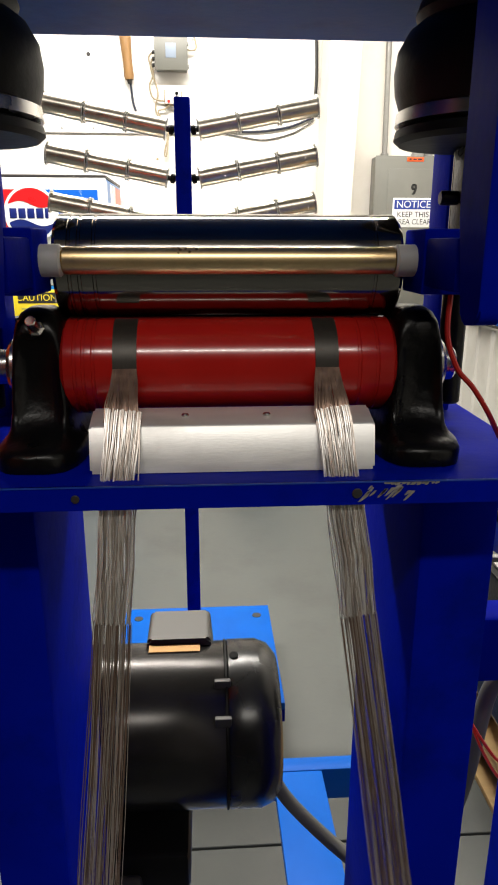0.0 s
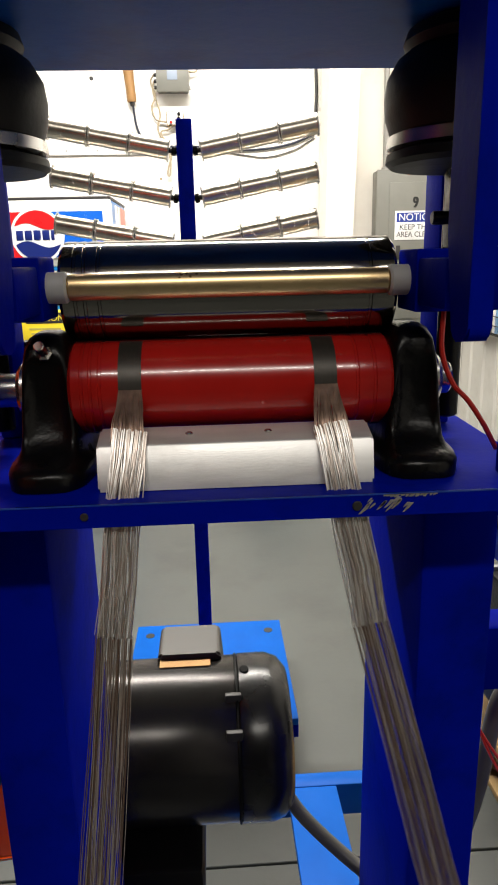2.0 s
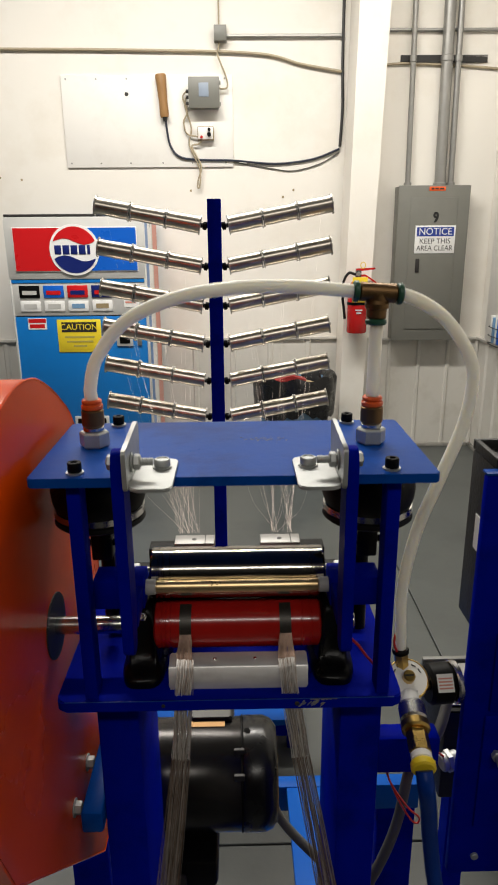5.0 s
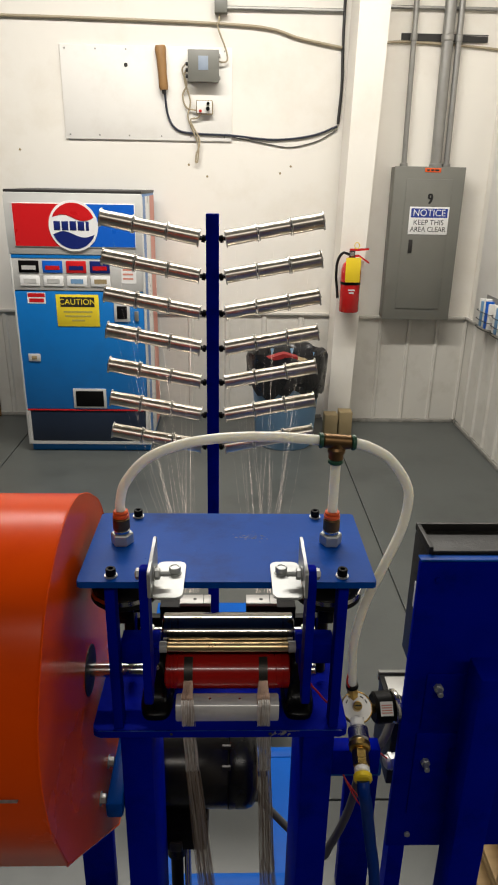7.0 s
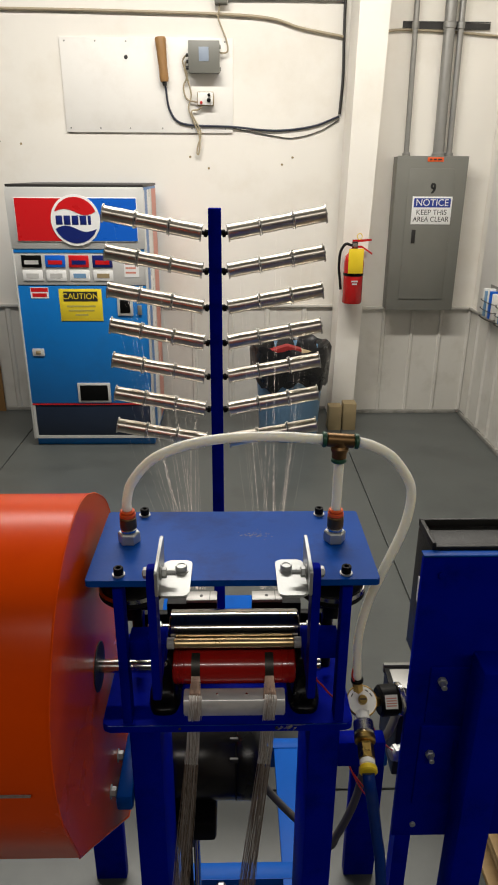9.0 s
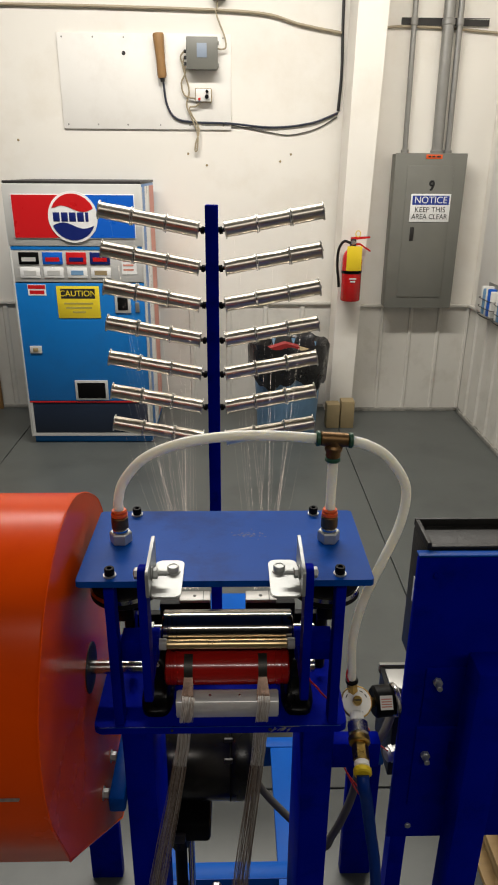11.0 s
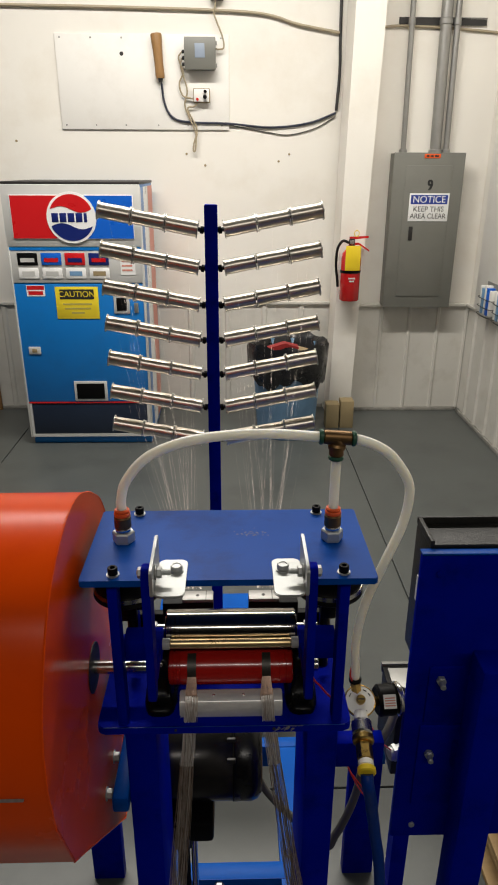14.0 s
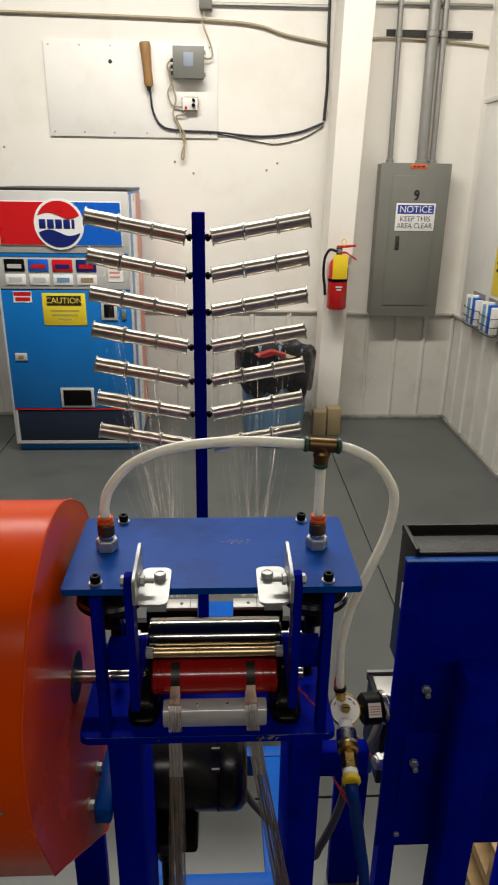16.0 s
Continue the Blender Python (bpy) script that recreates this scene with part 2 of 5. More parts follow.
def bm_prism(poly, h0, h1, axis="x", bev=0.0):
    """A flat outline of (a, b) pairs, thick from h0 to h1 along the axis: x takes (y, z), y takes (x, z), z takes (x, y)."""
    bm = bmesh.new()
    put = {"x": lambda a, b, h: (h, a, b), "y": lambda a, b, h: (a, h, b), "z": lambda a, b, h: (a, b, h)}[axis]
    lo = [bm.verts.new(put(a, b, h0)) for a, b in poly]
    hi = [bm.verts.new(put(a, b, h1)) for a, b in poly]
    n = len(poly)
    caps = [bm.faces.new(lo), bm.faces.new(hi[::-1])]
    for i in range(n):
        bm.faces.new((lo[i], hi[i], hi[(i + 1) % n], lo[(i + 1) % n]))
    if bev:
        bmesh.ops.bevel(bm, geom=list({e for f in caps for e in f.edges}), offset=bev, segments=2, affect="EDGES")
    return bm


def bm_hex(p, q, r, bev=0.0008, bm=None):
    return bm_rod(p, q, r, 6, bev, bm)


def rounded(poly, r, n=4):
    out = []
    for i, p in enumerate(poly):
        a, b, c = Vector(poly[i - 1]), Vector(p), Vector(poly[(i + 1) % len(poly)])
        u, v = (a - b).normalized(), (c - b).normalized()
        d = min(r, (a - b).length * 0.45, (c - b).length * 0.45)
        s, e = b + u * d, b + v * d
        for k in range(n + 1):
            t = k / n
            out.append(tuple((1 - t) ** 2 * s + 2 * t * (1 - t) * b + t * t * e))
    return out


def smooth(me, angle=40):
    me.shade_smooth()
    me.set_sharp_from_angle(angle=radians(angle))


def part(name, bm, material, parent=None, label="", angle=40):
    bmesh.ops.recalc_face_normals(bm, faces=bm.faces)
    me = bpy.data.meshes.new(name)
    bm.to_mesh(me)
    bm.free()
    me.materials.append(material)
    smooth(me, angle)
    ob = new(name, me)
    ob.parent = parent
    if label:
        ob["label"] = label
    return ob


def thing(name, label, category, group="", kind="", place=None):
    ob = new(name)
    ob.empty_display_size = 0.05
    if place:
        ob.matrix_world = place
    return tagged(ob, label, category, group, kind)


def lettering(name, text, size, m, material, parent, depth=0.0006, wide=1.0):
    cu = bpy.data.curves.new(name, "FONT")
    cu.body, cu.size, cu.extrude, cu.align_x, cu.align_y = text, size, depth, "CENTER", "CENTER"
    tmp = new(name, cu)
    dg = bpy.context.evaluated_depsgraph_get()
    me = bpy.data.meshes.new_from_object(tmp.evaluated_get(dg))
    bpy.data.objects.remove(tmp)
    me.transform(m @ Matrix.Diagonal((wide, 1, 1, 1)))
    me.materials.clear()
    me.materials.append(material)
    ob = new(name, me)
    ob.parent = parent
    return ob


FACE = pose(0, 0, 0, 90, 0, 0)  # lettering that faces towards smaller y


# ---- the hall ----
YB, YR, XR, XL, YN, ZC = 5.366, 5.27, 1.86, -6.5, -9.0, 4.5
structure = dict(kind="structure")


def bm_ribbed(a0, a1, z0, z1, depth, pitch, rib):
    """A steel liner sheet in (a, depth, z): flat pans with raised ribs."""
    bm = bmesh.new()
    xs = []
    a = a0
    while a < a1:
        xs += [(a, 0), (a + pitch - rib, 0), (a + pitch - rib * 0.75, depth), (a + pitch - rib * 0.25, depth)]
        a += pitch
    xs = [(min(p, a1), q) for p, q in xs] + [(a1, 0)]
    lo = [bm.verts.new((p, -q, z0)) for p, q in xs]
    hi = [bm.verts.new((p, -q, z1)) for p, q in xs]
    for i in range(len(xs) - 1):
        if xs[i + 1][0] - xs[i][0] > 1e-5:
            bm.faces.new((lo[i], lo[i + 1], hi[i + 1], hi[i]))
    return bm


wall_n = tagged(part("wall_north", bm_box(XL, 0.80, YB, YB + 0.15, 0, ZC), M_WALL), "white painted block wall with small stains", "wall", **structure)
wall_ne = tagged(part("wall_north_bay", bm_box(0.80, XR + 0.2, YR, YR + 0.246, 0, ZC), M_WALL), "white painted wall of the corner bay", "wall", **structure)
wall_e = tagged(part("wall_east", bm_box(XR, XR + 0.15, YN, YR - 0.003, 0, ZC), M_WALL), "white painted side wall", "wall", **structure)
# out of view: west and south walls added dark against bounce light
wall_w = tagged(part("wall_west", bm_box(XL - 0.15, XL - 0.003, YN, YB + 0.15, 0, ZC), M_DIM), "unseen side wall, added dark to cut bounce light", "wall", **structure)
wall_s = tagged(part("wall_south", bm_box(XL - 0.15, XR + 0.15, YN - 0.15, YN - 0.003, 0, ZC), M_DIM), "unseen wall behind the camera, added dark to cut bounce light", "wall", **structure)
ceiling = tagged(part("ceiling", bm_box(XL - 0.2, XR + 0.2, YN - 0.2, YB + 0.2, ZC + 0.003, ZC + 0.15), M_CEIL), "unseen hall ceiling, darkened to cut bounce light", "ceiling", **structure)

floor = tagged(part("floor", bm_box(XL - 0.2, XR + 0.2, YN - 0.2, YB + 0.2, -0.20, -0.012), M_JOINT), "grey painted concrete floor with saw-cut joints", "floor", **structure)
for fx0, fx1 in ((XL, -4.2), (-4.194, -1.72), (-1.714, 0.757), (0.763, XR + 0.1)):
    for fy0, fy1 in ((YN, -3.6), (-3.594, -0.803), (-0.797, 1.454), (1.460, YB + 0.1)):
        part("floor_slab", bm_box(fx0, fx1, fy0, fy1, -0.10, 0.0, 0.002, seg=1), M_FLOOR, floor)

# lower liner sheets with a ledge
WZ = 0.895
lin = tagged(part("wainscot_north", bm_ribbed(XL, 0.74, 0.03, WZ, 0.012, 0.305, 0.05), M_LINER), "white ribbed steel liner sheet along the wall foot", "wall liner", **structure)
lin.matrix_world = at(0, YB - 0.006, 0)
lin2 = tagged(part("wainscot_bay", bm_ribbed(0.92, XR - 0.01, 0.03, WZ, 0.012, 0.235, 0.035), M_LINER), "white ribbed steel liner sheet with dirty foot", "wall liner", **structure)
lin2.matrix_world = at(0, YR - 0.006, 0)
lin3 = tagged(part("wainscot_east", bm_ribbed(-YR, 2.6, 0.03, WZ, 0.016, 0.235, 0.05), M_LINER), "white ribbed steel liner sheet on the side wall", "wall liner", **structure)
lin3.matrix_world = at(XR - 0.006, 0, 0, pose(0, 0, 0, 0, 0, -90))
for nm, b in (("trim_north", (XL, 0.72, YB - 0.030, YB - 0.002, WZ, WZ + 0.022)), ("trim_bay", (0.93, XR - 0.035, YR - 0.030, YR - 0.002, WZ, WZ + 0.022)), ("trim_east", (XR - 0.032, XR - 0.002, -2.5, YR - 0.003, WZ, WZ + 0.022))):
    tagged(part(nm, bm_box(*b, 0.003), M_LINER), "painted steel ledge over the liner sheet", "trim", **structure)
for nm, b in (("baseboard_north", (XL, 0.70, YB - 0.022, YB - 0.004, 0, 0.03)), ("baseboard_bay", (0.92, XR - 0.03, YR - 0.024, YR - 0.004, 0, 0.028)), ("baseboard_east", (XR - 0.026, XR - 0.004, -2.5, YR - 0.03, 0, 0.028))):
    tagged(part(nm, bm_box(*b, 0.002), mat(nm + "_dirty", (0.30, 0.29, 0.26), 0.7, var=0.3, scale=9, stain=(0.05, 0.05, 0.045), stain_amt=0.9, sscale=7)), "dirty steel channel at the wall foot", "baseboard", **structure)

# tapered steel column in front of the wall joint
bm = bmesh.new()
vs = []
for z, x0, x1, y0 in ((0, 0.708, 0.885, 5.05), (ZC, 0.765, 0.985, 4.90)):
    vs.append([bm.verts.new(c) for c in ((x0, y0, z), (x1, y0, z), (x1, YR + 0.05, z), (x0, YR + 0.05, z))])
for i in range(4):
    bm.faces.new((vs[0][i], vs[0][(i + 1) % 4], vs[1][(i + 1) % 4], vs[1][i]))
bm.faces.new(vs[0])
bm.faces.new(vs[1])
tagged(part("column", bm, M_WALL), "white painted tapered steel column", "column", **structure)


def ceiling_lamp(x, y):
    t = thing("ceiling_light", "white batten ceiling light fixture", "ceiling light", "ceiling lights", place=at(x, y, LAMP_Z))
    part("housing", bm_box(-1.2, 1.2, -0.12, 0.12, -0.06, 0.0, 0.01), M_WHITEP, t)
    for sx in (-0.9, 0.9):
        part("hanger", bm_rod((sx, 0, 0), (sx, 0, ZC - LAMP_Z + 0.02), 0.004, 8), M_GALV, t)
    for sy in (-0.06, 0.06):
        part("tube", bm_rod((-1.15, sy, -0.072), (1.15, sy, -0.072), 0.013, 12), M_WHITEP, t)


for lx, ly, power in LAMPS:
    ceiling_lamp(lx, ly)


# ---- on the walls ----
def wall_board():
    t = thing("wall_board", "white painted plywood board screwed to the wall", "board")
    part("panel", bm_box(-1.335, -0.095, YB - 0.016, YB - 0.001, 2.196, 2.815, 0.002), M_BOARD, t)
    for x in (-1.30, -1.08, -0.86, -0.62, -0.40, -0.15):
        for z in (2.225, 2.79):
            part("screw", bm_rod((x, YB - 0.019, z), (x, YB - 0.015, z), 0.006, 8), M_GALV, t)
    part("hole", bm_rod((-0.865, YB - 0.0185, 2.69), (-0.865, YB - 0.0155, 2.69), 0.014, 12), M_DARK, t, "dark drilled hole")


wall_board()
YF = YB - 0.017


def junction_box():
    t = thing("junction_box", "grey steel cable box on the wall board", "electrical box")
    part("body", bm_box(-0.405, -0.192, YF - 0.085, YF, 2.585, 2.78, 0.008), M_GREY, t)
    part("lid", bm_box(-0.410, -0.187, YF - 0.097, YF - 0.086, 2.580, 2.785, 0.005), M_GREY, t)
    part("label_plate", bm_box(-0.335, -0.265, YF - 0.100, YF - 0.0965, 2.655, 2.745, 0.001), mat("pale_label", (0.25, 0.30, 0.38), 0.5), t, "faded bluish label")
    for z in (2.62, 2.66, 2.70):
        part("gland", bm_rod((-0.43, YF - 0.04, z), (-0.405, YF - 0.04, z), 0.012, 10), M_DARK, t)
    for z in (2.61, 2.75):
        part("latch", bm_box(-0.191, -0.178, YF - 0.08, YF - 0.05, z - 0.012, z + 0.012, 0.003), M_GALV, t)


def switch_box():
    t = thing("switch_box", "small beige switch box with a red lamp", "switch box")
    part("body", bm_box(-0.355, -0.235, YF - 0.05, YF, 2.375, 2.468, 0.006), M_CARD, t)
    part("plate", bm_box(-0.350, -0.240, YF - 0.054, YF - 0.0505, 2.380, 2.463, 0.002), M_WHITEP, t)
    part("knob", bm_rod((-0.270, YF - 0.075, 2.41), (-0.270, YF - 0.054, 2.41), 0.014, 14), M_BLACKP, t)
    part("knob", bm_rod((-0.268, YF - 0.072, 2.445), (-0.268, YF - 0.054, 2.445), 0.011, 14), M_BLACKP, t)
    part("lamp", bm_rod((-0.325, YF - 0.062, 2.395), (-0.325, YF - 0.054, 2.395), 0.010, 12), M_REDP, t)


def handset():
    t = thing("hanging_handle", "brown wooden handle hanging on the wall board", "handle")
    m = at(-0.59, YF - 0.035, 2.53, pose(0, 0, 0, 0, -4, 0))
    part("grip", bm_lathe([(0, 0), (0.028, 0.0), (0.033, 0.02), (0.031, 0.1), (0.035, 0.2), (0.040, 0.27), (0.036, 0.282), (0, 0.285)], 14, m), M_WOOD, t)
    part("ferrule", bm_lathe([(0, -0.025), (0.014, -0.025), (0.018, 0.002), (0, 0.002)], 12, m), M_DARK, t)


junction_box()
switch_box()
handset()


def cable(name, label, pts, r, material, n=8):
    t = part(name, bm_tube(spline(pts, n), r, 7), material)
    return tagged(t, label, "cable")


cable("cable", "dark blue cable running from the handle across the wall", [(-0.585, YF - 0.03, 2.51), (-0.565, YF - 0.012, 2.36), (-0.50, YF - 0.012, 2.27), (-0.36, YF - 0.01, 2.245), (-0.10, YF - 0.008, 2.238), (0.22, YB - 0.012, 2.215), (0.50, YB - 0.012, 2.245), (0.70, YB - 0.012, 2.315)], 0.008, M_CABLED)
cable("cable", "thin grey cable sagging along the wall", [(-0.10, YB - 0.008, 2.23), (0.2, YB - 0.008, 2.18), (0.36, YB - 0.008, 2.165), (0.55, YB - 0.008, 2.21), (0.70, YB - 0.008, 2.29)], 0.004, M_GREYC)
cable("cable", "dark riser cable clipped beside the column", [(0.703, YB - 0.012, 4.3), (0.705, YB - 0.012, 3.0), (0.715, YB - 0.012, 2.6), (0.703, YB - 0.012, 2.33)], 0.011, M_DARK)
cable("cable", "beige cable strung along the wall", [(-3.3, YB - 0.02, 3.0), (-1.9, YB - 0.02, 2.985), (-0.9, YB - 0.02, 2.975), (0.06, YB - 0.02, 2.95), (0.40, YB - 0.02, 2.88), (0.70, YB - 0.02, 2.83)], 0.010, M_CABLE)
cable("cable", "grey conduit run along the corner bay wall", [(0.98, YR - 0.02, 3.07), (1.4, YR - 0.02, 3.07), (1.84, YR - 0.02, 3.07)], 0.012, M_GALV)
cable("cable", "grey conduit run along the wall top", [(-0.15, YB - 0.02, 3.06), (0.3, YB - 0.02, 3.06), (0.69, YB - 0.02, 3.06)], 0.013, M_GALV)
cable("cable", "beige cable hanging from the ceiling to the box", [(-0.19, YB - 0.03, 3.9), (-0.185, YB - 0.03, 3.06), (-0.20, YF - 0.03, 2.95), (-0.14, YF - 0.03, 2.80), (-0.13, YF - 0.03, 2.73), (-0.165, YF - 0.04, 2.715), (-0.19, YF - 0.04, 2.72)], 0.006, M_CABLE)
cable("cable", "loose beige cable looping down the board", [(-0.43, YF - 0.04, 2.70), (-0.455, YF - 0.03, 2.66), (-0.425, YF - 0.03, 2.57), (-0.455, YF - 0.02, 2.50), (-0.43, YF - 0.02, 2.42), (-0.355, YF - 0.03, 2.40)], 0.006, M_CABLE)
cable("cable", "loose beige cable hanging below the board", [(-0.43, YF - 0.04, 2.66), (-0.44, YF - 0.03, 2.6), (-0.40, YF - 0.02, 2.46), (-0.42, YF - 0.02, 2.36), (-0.39, YF - 0.02, 2.28), (-0.345, YF - 0.02, 2.17), (-0.35, YF - 0.02, 2.06), (-0.365, YF - 0.02, 2.05), (-0.36, YF - 0.02, 2.10), (-0.335, YF - 0.02, 2.20), (-0.40, YF - 0.02, 2.33), (-0.35, YF - 0.03, 2.35), (-0.32, YF - 0.04, 2.375)], 0.006, M_CABLE)
t = thing("conduit_box", "small grey conduit box high on the wall", "electrical box")
part("body", bm_box(-0.22, -0.13, YB - 0.07, YB - 0.001, 3.02, 3.12, 0.005), M_GREY, t)

# small dark marks left by old anchors
for x, z in ((-1.69, 2.115), (-0.42, 2.03), (0.36, 2.03), (-0.28, 1.95), (-1.85, 2.13), (0.28, 1.98)):
    tagged(part("wall_anchor", bm_rod((x, YB - 0.004, z), (x, YB + 0.002, z), 0.009, 8), M_CARD), "rusty anchor stub in the wall", "anchor", "wall anchors")

YP = 5.122


def breaker_panel():
    t = thing("breaker_panel", "grey steel breaker panel with a closed door", "electrical panel")
    part("body", bm_box(1.117, 1.637, YP + 0.012, YR - 0.001, 0.915, 2.037, 0.004), M_GREY, t)
    part("cover", bm_box(1.113, 1.641, YP, YP + 0.0115, 0.911, 2.041, 0.003), M_GREY, t)
    d = part("door", bm_box(1.205, 1.55, YP - 0.007, YP - 0.0005, 1.00, 1.955, 0.003), M_GREY, t)
    part("latch", bm_box(1.262, 1.292, YP - 0.014, YP - 0.0075, 1.425, 1.525, 0.003), M_DARK, d, "dark recessed latch")
    part("number_mark", bm_box(1.3995, 1.4005, YP - 0.0075, YP - 0.007, 1.80, 1.801), M_INK, d)
    for dx in (-0.005, 0.0, 0.005):  # bold stencilled figure
        lettering("number", "9", 0.105, at(1.395 + dx, YP - 0.0082 - 0.0002 * abs(dx) / 0.005, 1.815) @ FACE, M_INK, t, wide=0.72)
    part("sticker", bm_box(1.335, 1.455, YP - 0.003, YP - 0.0005, 2.003, 2.032, 0.001), M_ORING, t, "orange sticker")
    for x, w in ((1.36, 0.02), (1.39, 0.024), (1.425, 0.03)):
        part("sticker_text", bm_box(x - w / 2, x + w / 2, YP - 0.0038, YP - 0.003, 2.012, 2.023), M_INK, t)


def notice_sign():
    t = thing("notice_sign", "white notice sign with a blue heading on the breaker panel", "sign")
    x0, x1, z0, z1, y = 1.248, 1.548, 1.563, 1.762, YP - 0.0085
    part("sheet", bm_box(x0, x1, y - 0.0025, y, z0, z1, 0.001), M_VWHITE, t)
    part("heading", bm_box(x0 + 0.012, x1 - 0.012, y - 0.0036, y - 0.0026, z1 - 0.077, z1 - 0.012), mat("notice_blue", (0.012, 0.04, 0.28), 0.4), t)
    xm = (x0 + x1) / 2
    lettering("text", "NOTICE", 0.068, at(xm, y - 0.0042, z1 - 0.045) @ FACE, M_VWHITE, t)
    lettering("text", "KEEP THIS", 0.052, at(xm, y - 0.0034, z1 - 0.113) @ FACE, M_INK, t)
    lettering("text", "AREA CLEAR", 0.052, at(xm, y - 0.0034, z1 - 0.163) @ FACE, M_INK, t, wide=0.92)


breaker_panel()
notice_sign()


def conduit(x, r, y):
    t = thing("conduit", "galvanised steel conduit rising from the breaker panel", "conduit", "panel conduits")
    part("pipe", bm_rod((x, y, 2.038), (x - 0.03, y, ZC), r, 14), M_GALV, t)
    part("locknut", bm_rod((x, y, 2.036), (x - 0.001, y, 2.066), r + 0.010, 12), M_GALV, t)
    part("strap", bm_rod((x - 0.010, y, 2.86), (x - 0.011, y, 2.905), r + 0.006, 14), M_GALV, t)


for x, r in ((1.195, 0.019), (1.435, 0.040), (1.515, 0.021)):
    conduit(x, r, YR - 0.055)
t = thing("strut_channel", "dark slotted steel strut holding the conduits", "strut")
part("channel", bm_prism([(1.105, 2.875), (1.725, 2.868), (1.725, 2.905), (1.105, 2.915)], YR - 0.013, YR - 0.001, "y"), M_DARK, t)
for z in (2.866, 2.908):
    part("lip", bm_box(1.105, 1.725, YR - 0.016, YR - 0.012, z, z + 0.006), M_DARK, t)
cable("cable", "beige cable behind the conduits", [(0.93, YR - 0.015, 2.84), (1.1, YR - 0.015, 2.86), (1.45, YR - 0.012, 2.85), (1.75, YR - 0.012, 2.83), (1.85, YR - 0.012, 2.82)], 0.009, M_CABLE)


def extinguisher():
    x, y, z = 0.805, 4.93, 1.005
    t = thing("fire_extinguisher", "red fire extinguisher with yellow tag hung on the column", "fire extinguisher")
    body = part("cylinder", bm_lathe([(0, 0), (0.068, 0), (0.074, 0.008), (0.074, 0.30), (0.066, 0.345), (0.040, 0.375), (0.026, 0.383), (0.026, 0.40), (0, 0.40)], 28, at(x, y, z)), M_EXT, t)
    part("band", bm_lathe([(0.0745, 0.205), (0.0755, 0.205), (0.0755, 0.225), (0.0745, 0.225)], 28, at(x, y, z)), M_BLACKP, body)
    for k, w in ((0.165, 0.05), (0.145, 0.036)):
        part("label_bar", bm_box(x - w / 2, x + w / 2, y - 0.0775, y - 0.072, z + k, z + k + 0.010), M_VFRAME, body)
    part("valve", bm_rod((x, y, z + 0.395), (x, y, z + 0.45), 0.022, 14), M_DARK, t)
    part("handle", bm_prism(rounded([(-0.02, 0.44), (0.12, 0.455), (0.12, 0.468), (-0.02, 0.462)], 0.004), -0.012, 0.012, "y"), M_EXT, t).location = (x, y, z)
    part("lever", bm_prism(rounded([(-0.02, 0.40), (0.05, 0.405), (0.13, 0.355), (0.13, 0.368), (0.05, 0.42), (-0.02, 0.418)], 0.004), -0.010, 0.010, "y"), M_EXT, t).location = (x, y, z)
    part("gauge", bm_rod((x - 0.005, y - 0.036, z + 0.425), (x - 0.005, y - 0.02, z + 0.425), 0.017, 16), M_STEEL, t)
    part("pin_ring", bm_tube([Vector((x + 0.03 + 0.018 * math.cos(a), y - 0.01, z + 0.485 + 0.022 * math.sin(a))) for a in np.linspace(0, 6.28, 14)], 0.003, 6), M_YELP, t)
    part("hose", bm_tube(spline([(x - 0.02, y, z + 0.42), (x - 0.07, y, z + 0.43), (x - 0.105, y, z + 0.37), (x - 0.110, y, z + 0.26), (x - 0.098, y, z + 0.17), (x - 0.09, y, z + 0.10)], 6), 0.010, 8), M_RUBBER, t)
    part("tag", bm_box(x - 0.055, x + 0.055, y - 0.083, y - 0.079, z + 0.228, z + 0.405, 0.002), M_YELP, t, "yellow inspection tag")
    part("hook", bm_box(x - 0.02, x + 0.02, y + 0.02, 5.04, z + 0.30, z + 0.33, 0.003), M_DARK, t)


extinguisher()


def side_board():
    t = thing("side_board", "white wall panel standing off the side wall", "panel")
    part("sheet", bm_box(XR - 0.055, XR - 0.034, 2.2, 5.02, 0.93, 2.43, 0.003), M_BOARD, t)
    part("top_cap", bm_box(XR - 0.070, XR - 0.001, 2.2, 5.04, 2.432, 2.47, 0.004), M_BOARD, t)
    part("batten", bm_box(XR - 0.033, XR - 0.001, 2.2, 5.0, 0.96, 1.02), M_BOARD, t)


side_board()


def leaflet_rack(y):
    x = XR - 0.058
    t = thing("leaflet_rack", "wire rack with white and blue leaflets on the side wall", "leaflet rack", "leaflet racks")
    part("back", bm_box(x - 0.006, x, y - 0.11, y + 0.11, 0.93, 1.17, 0.002), M_GALV, t)
    for k in range(5):
        yy = y - 0.095 + k * 0.047
        part("leaflet", bm_box(x - 0.055 - 0.004 * (k % 2), x - 0.008, yy - 0.018, yy + 0.018, 0.95, 1.13 + 0.012 * ((k * 7) % 3), 0.002), (M_WHITEP, M_VSBLUE, M_WHITEP, M_BIN, M_WHITEP)[k], t)
    for z in (0.94, 1.0, 1.06):
        part("wire", bm_tube(spline([(x - 0.004, y - 0.115, z), (x - 0.064, y - 0.115, z), (x - 0.064, y + 0.115, z), (x - 0.004, y + 0.115, z)], 4), 0.003, 6), M_DARK, t)


leaflet_rack(4.66)
leaflet_rack(4.36)
t = thing("caution_notice", "yellow sign with a black heading on the side wall", "sign")
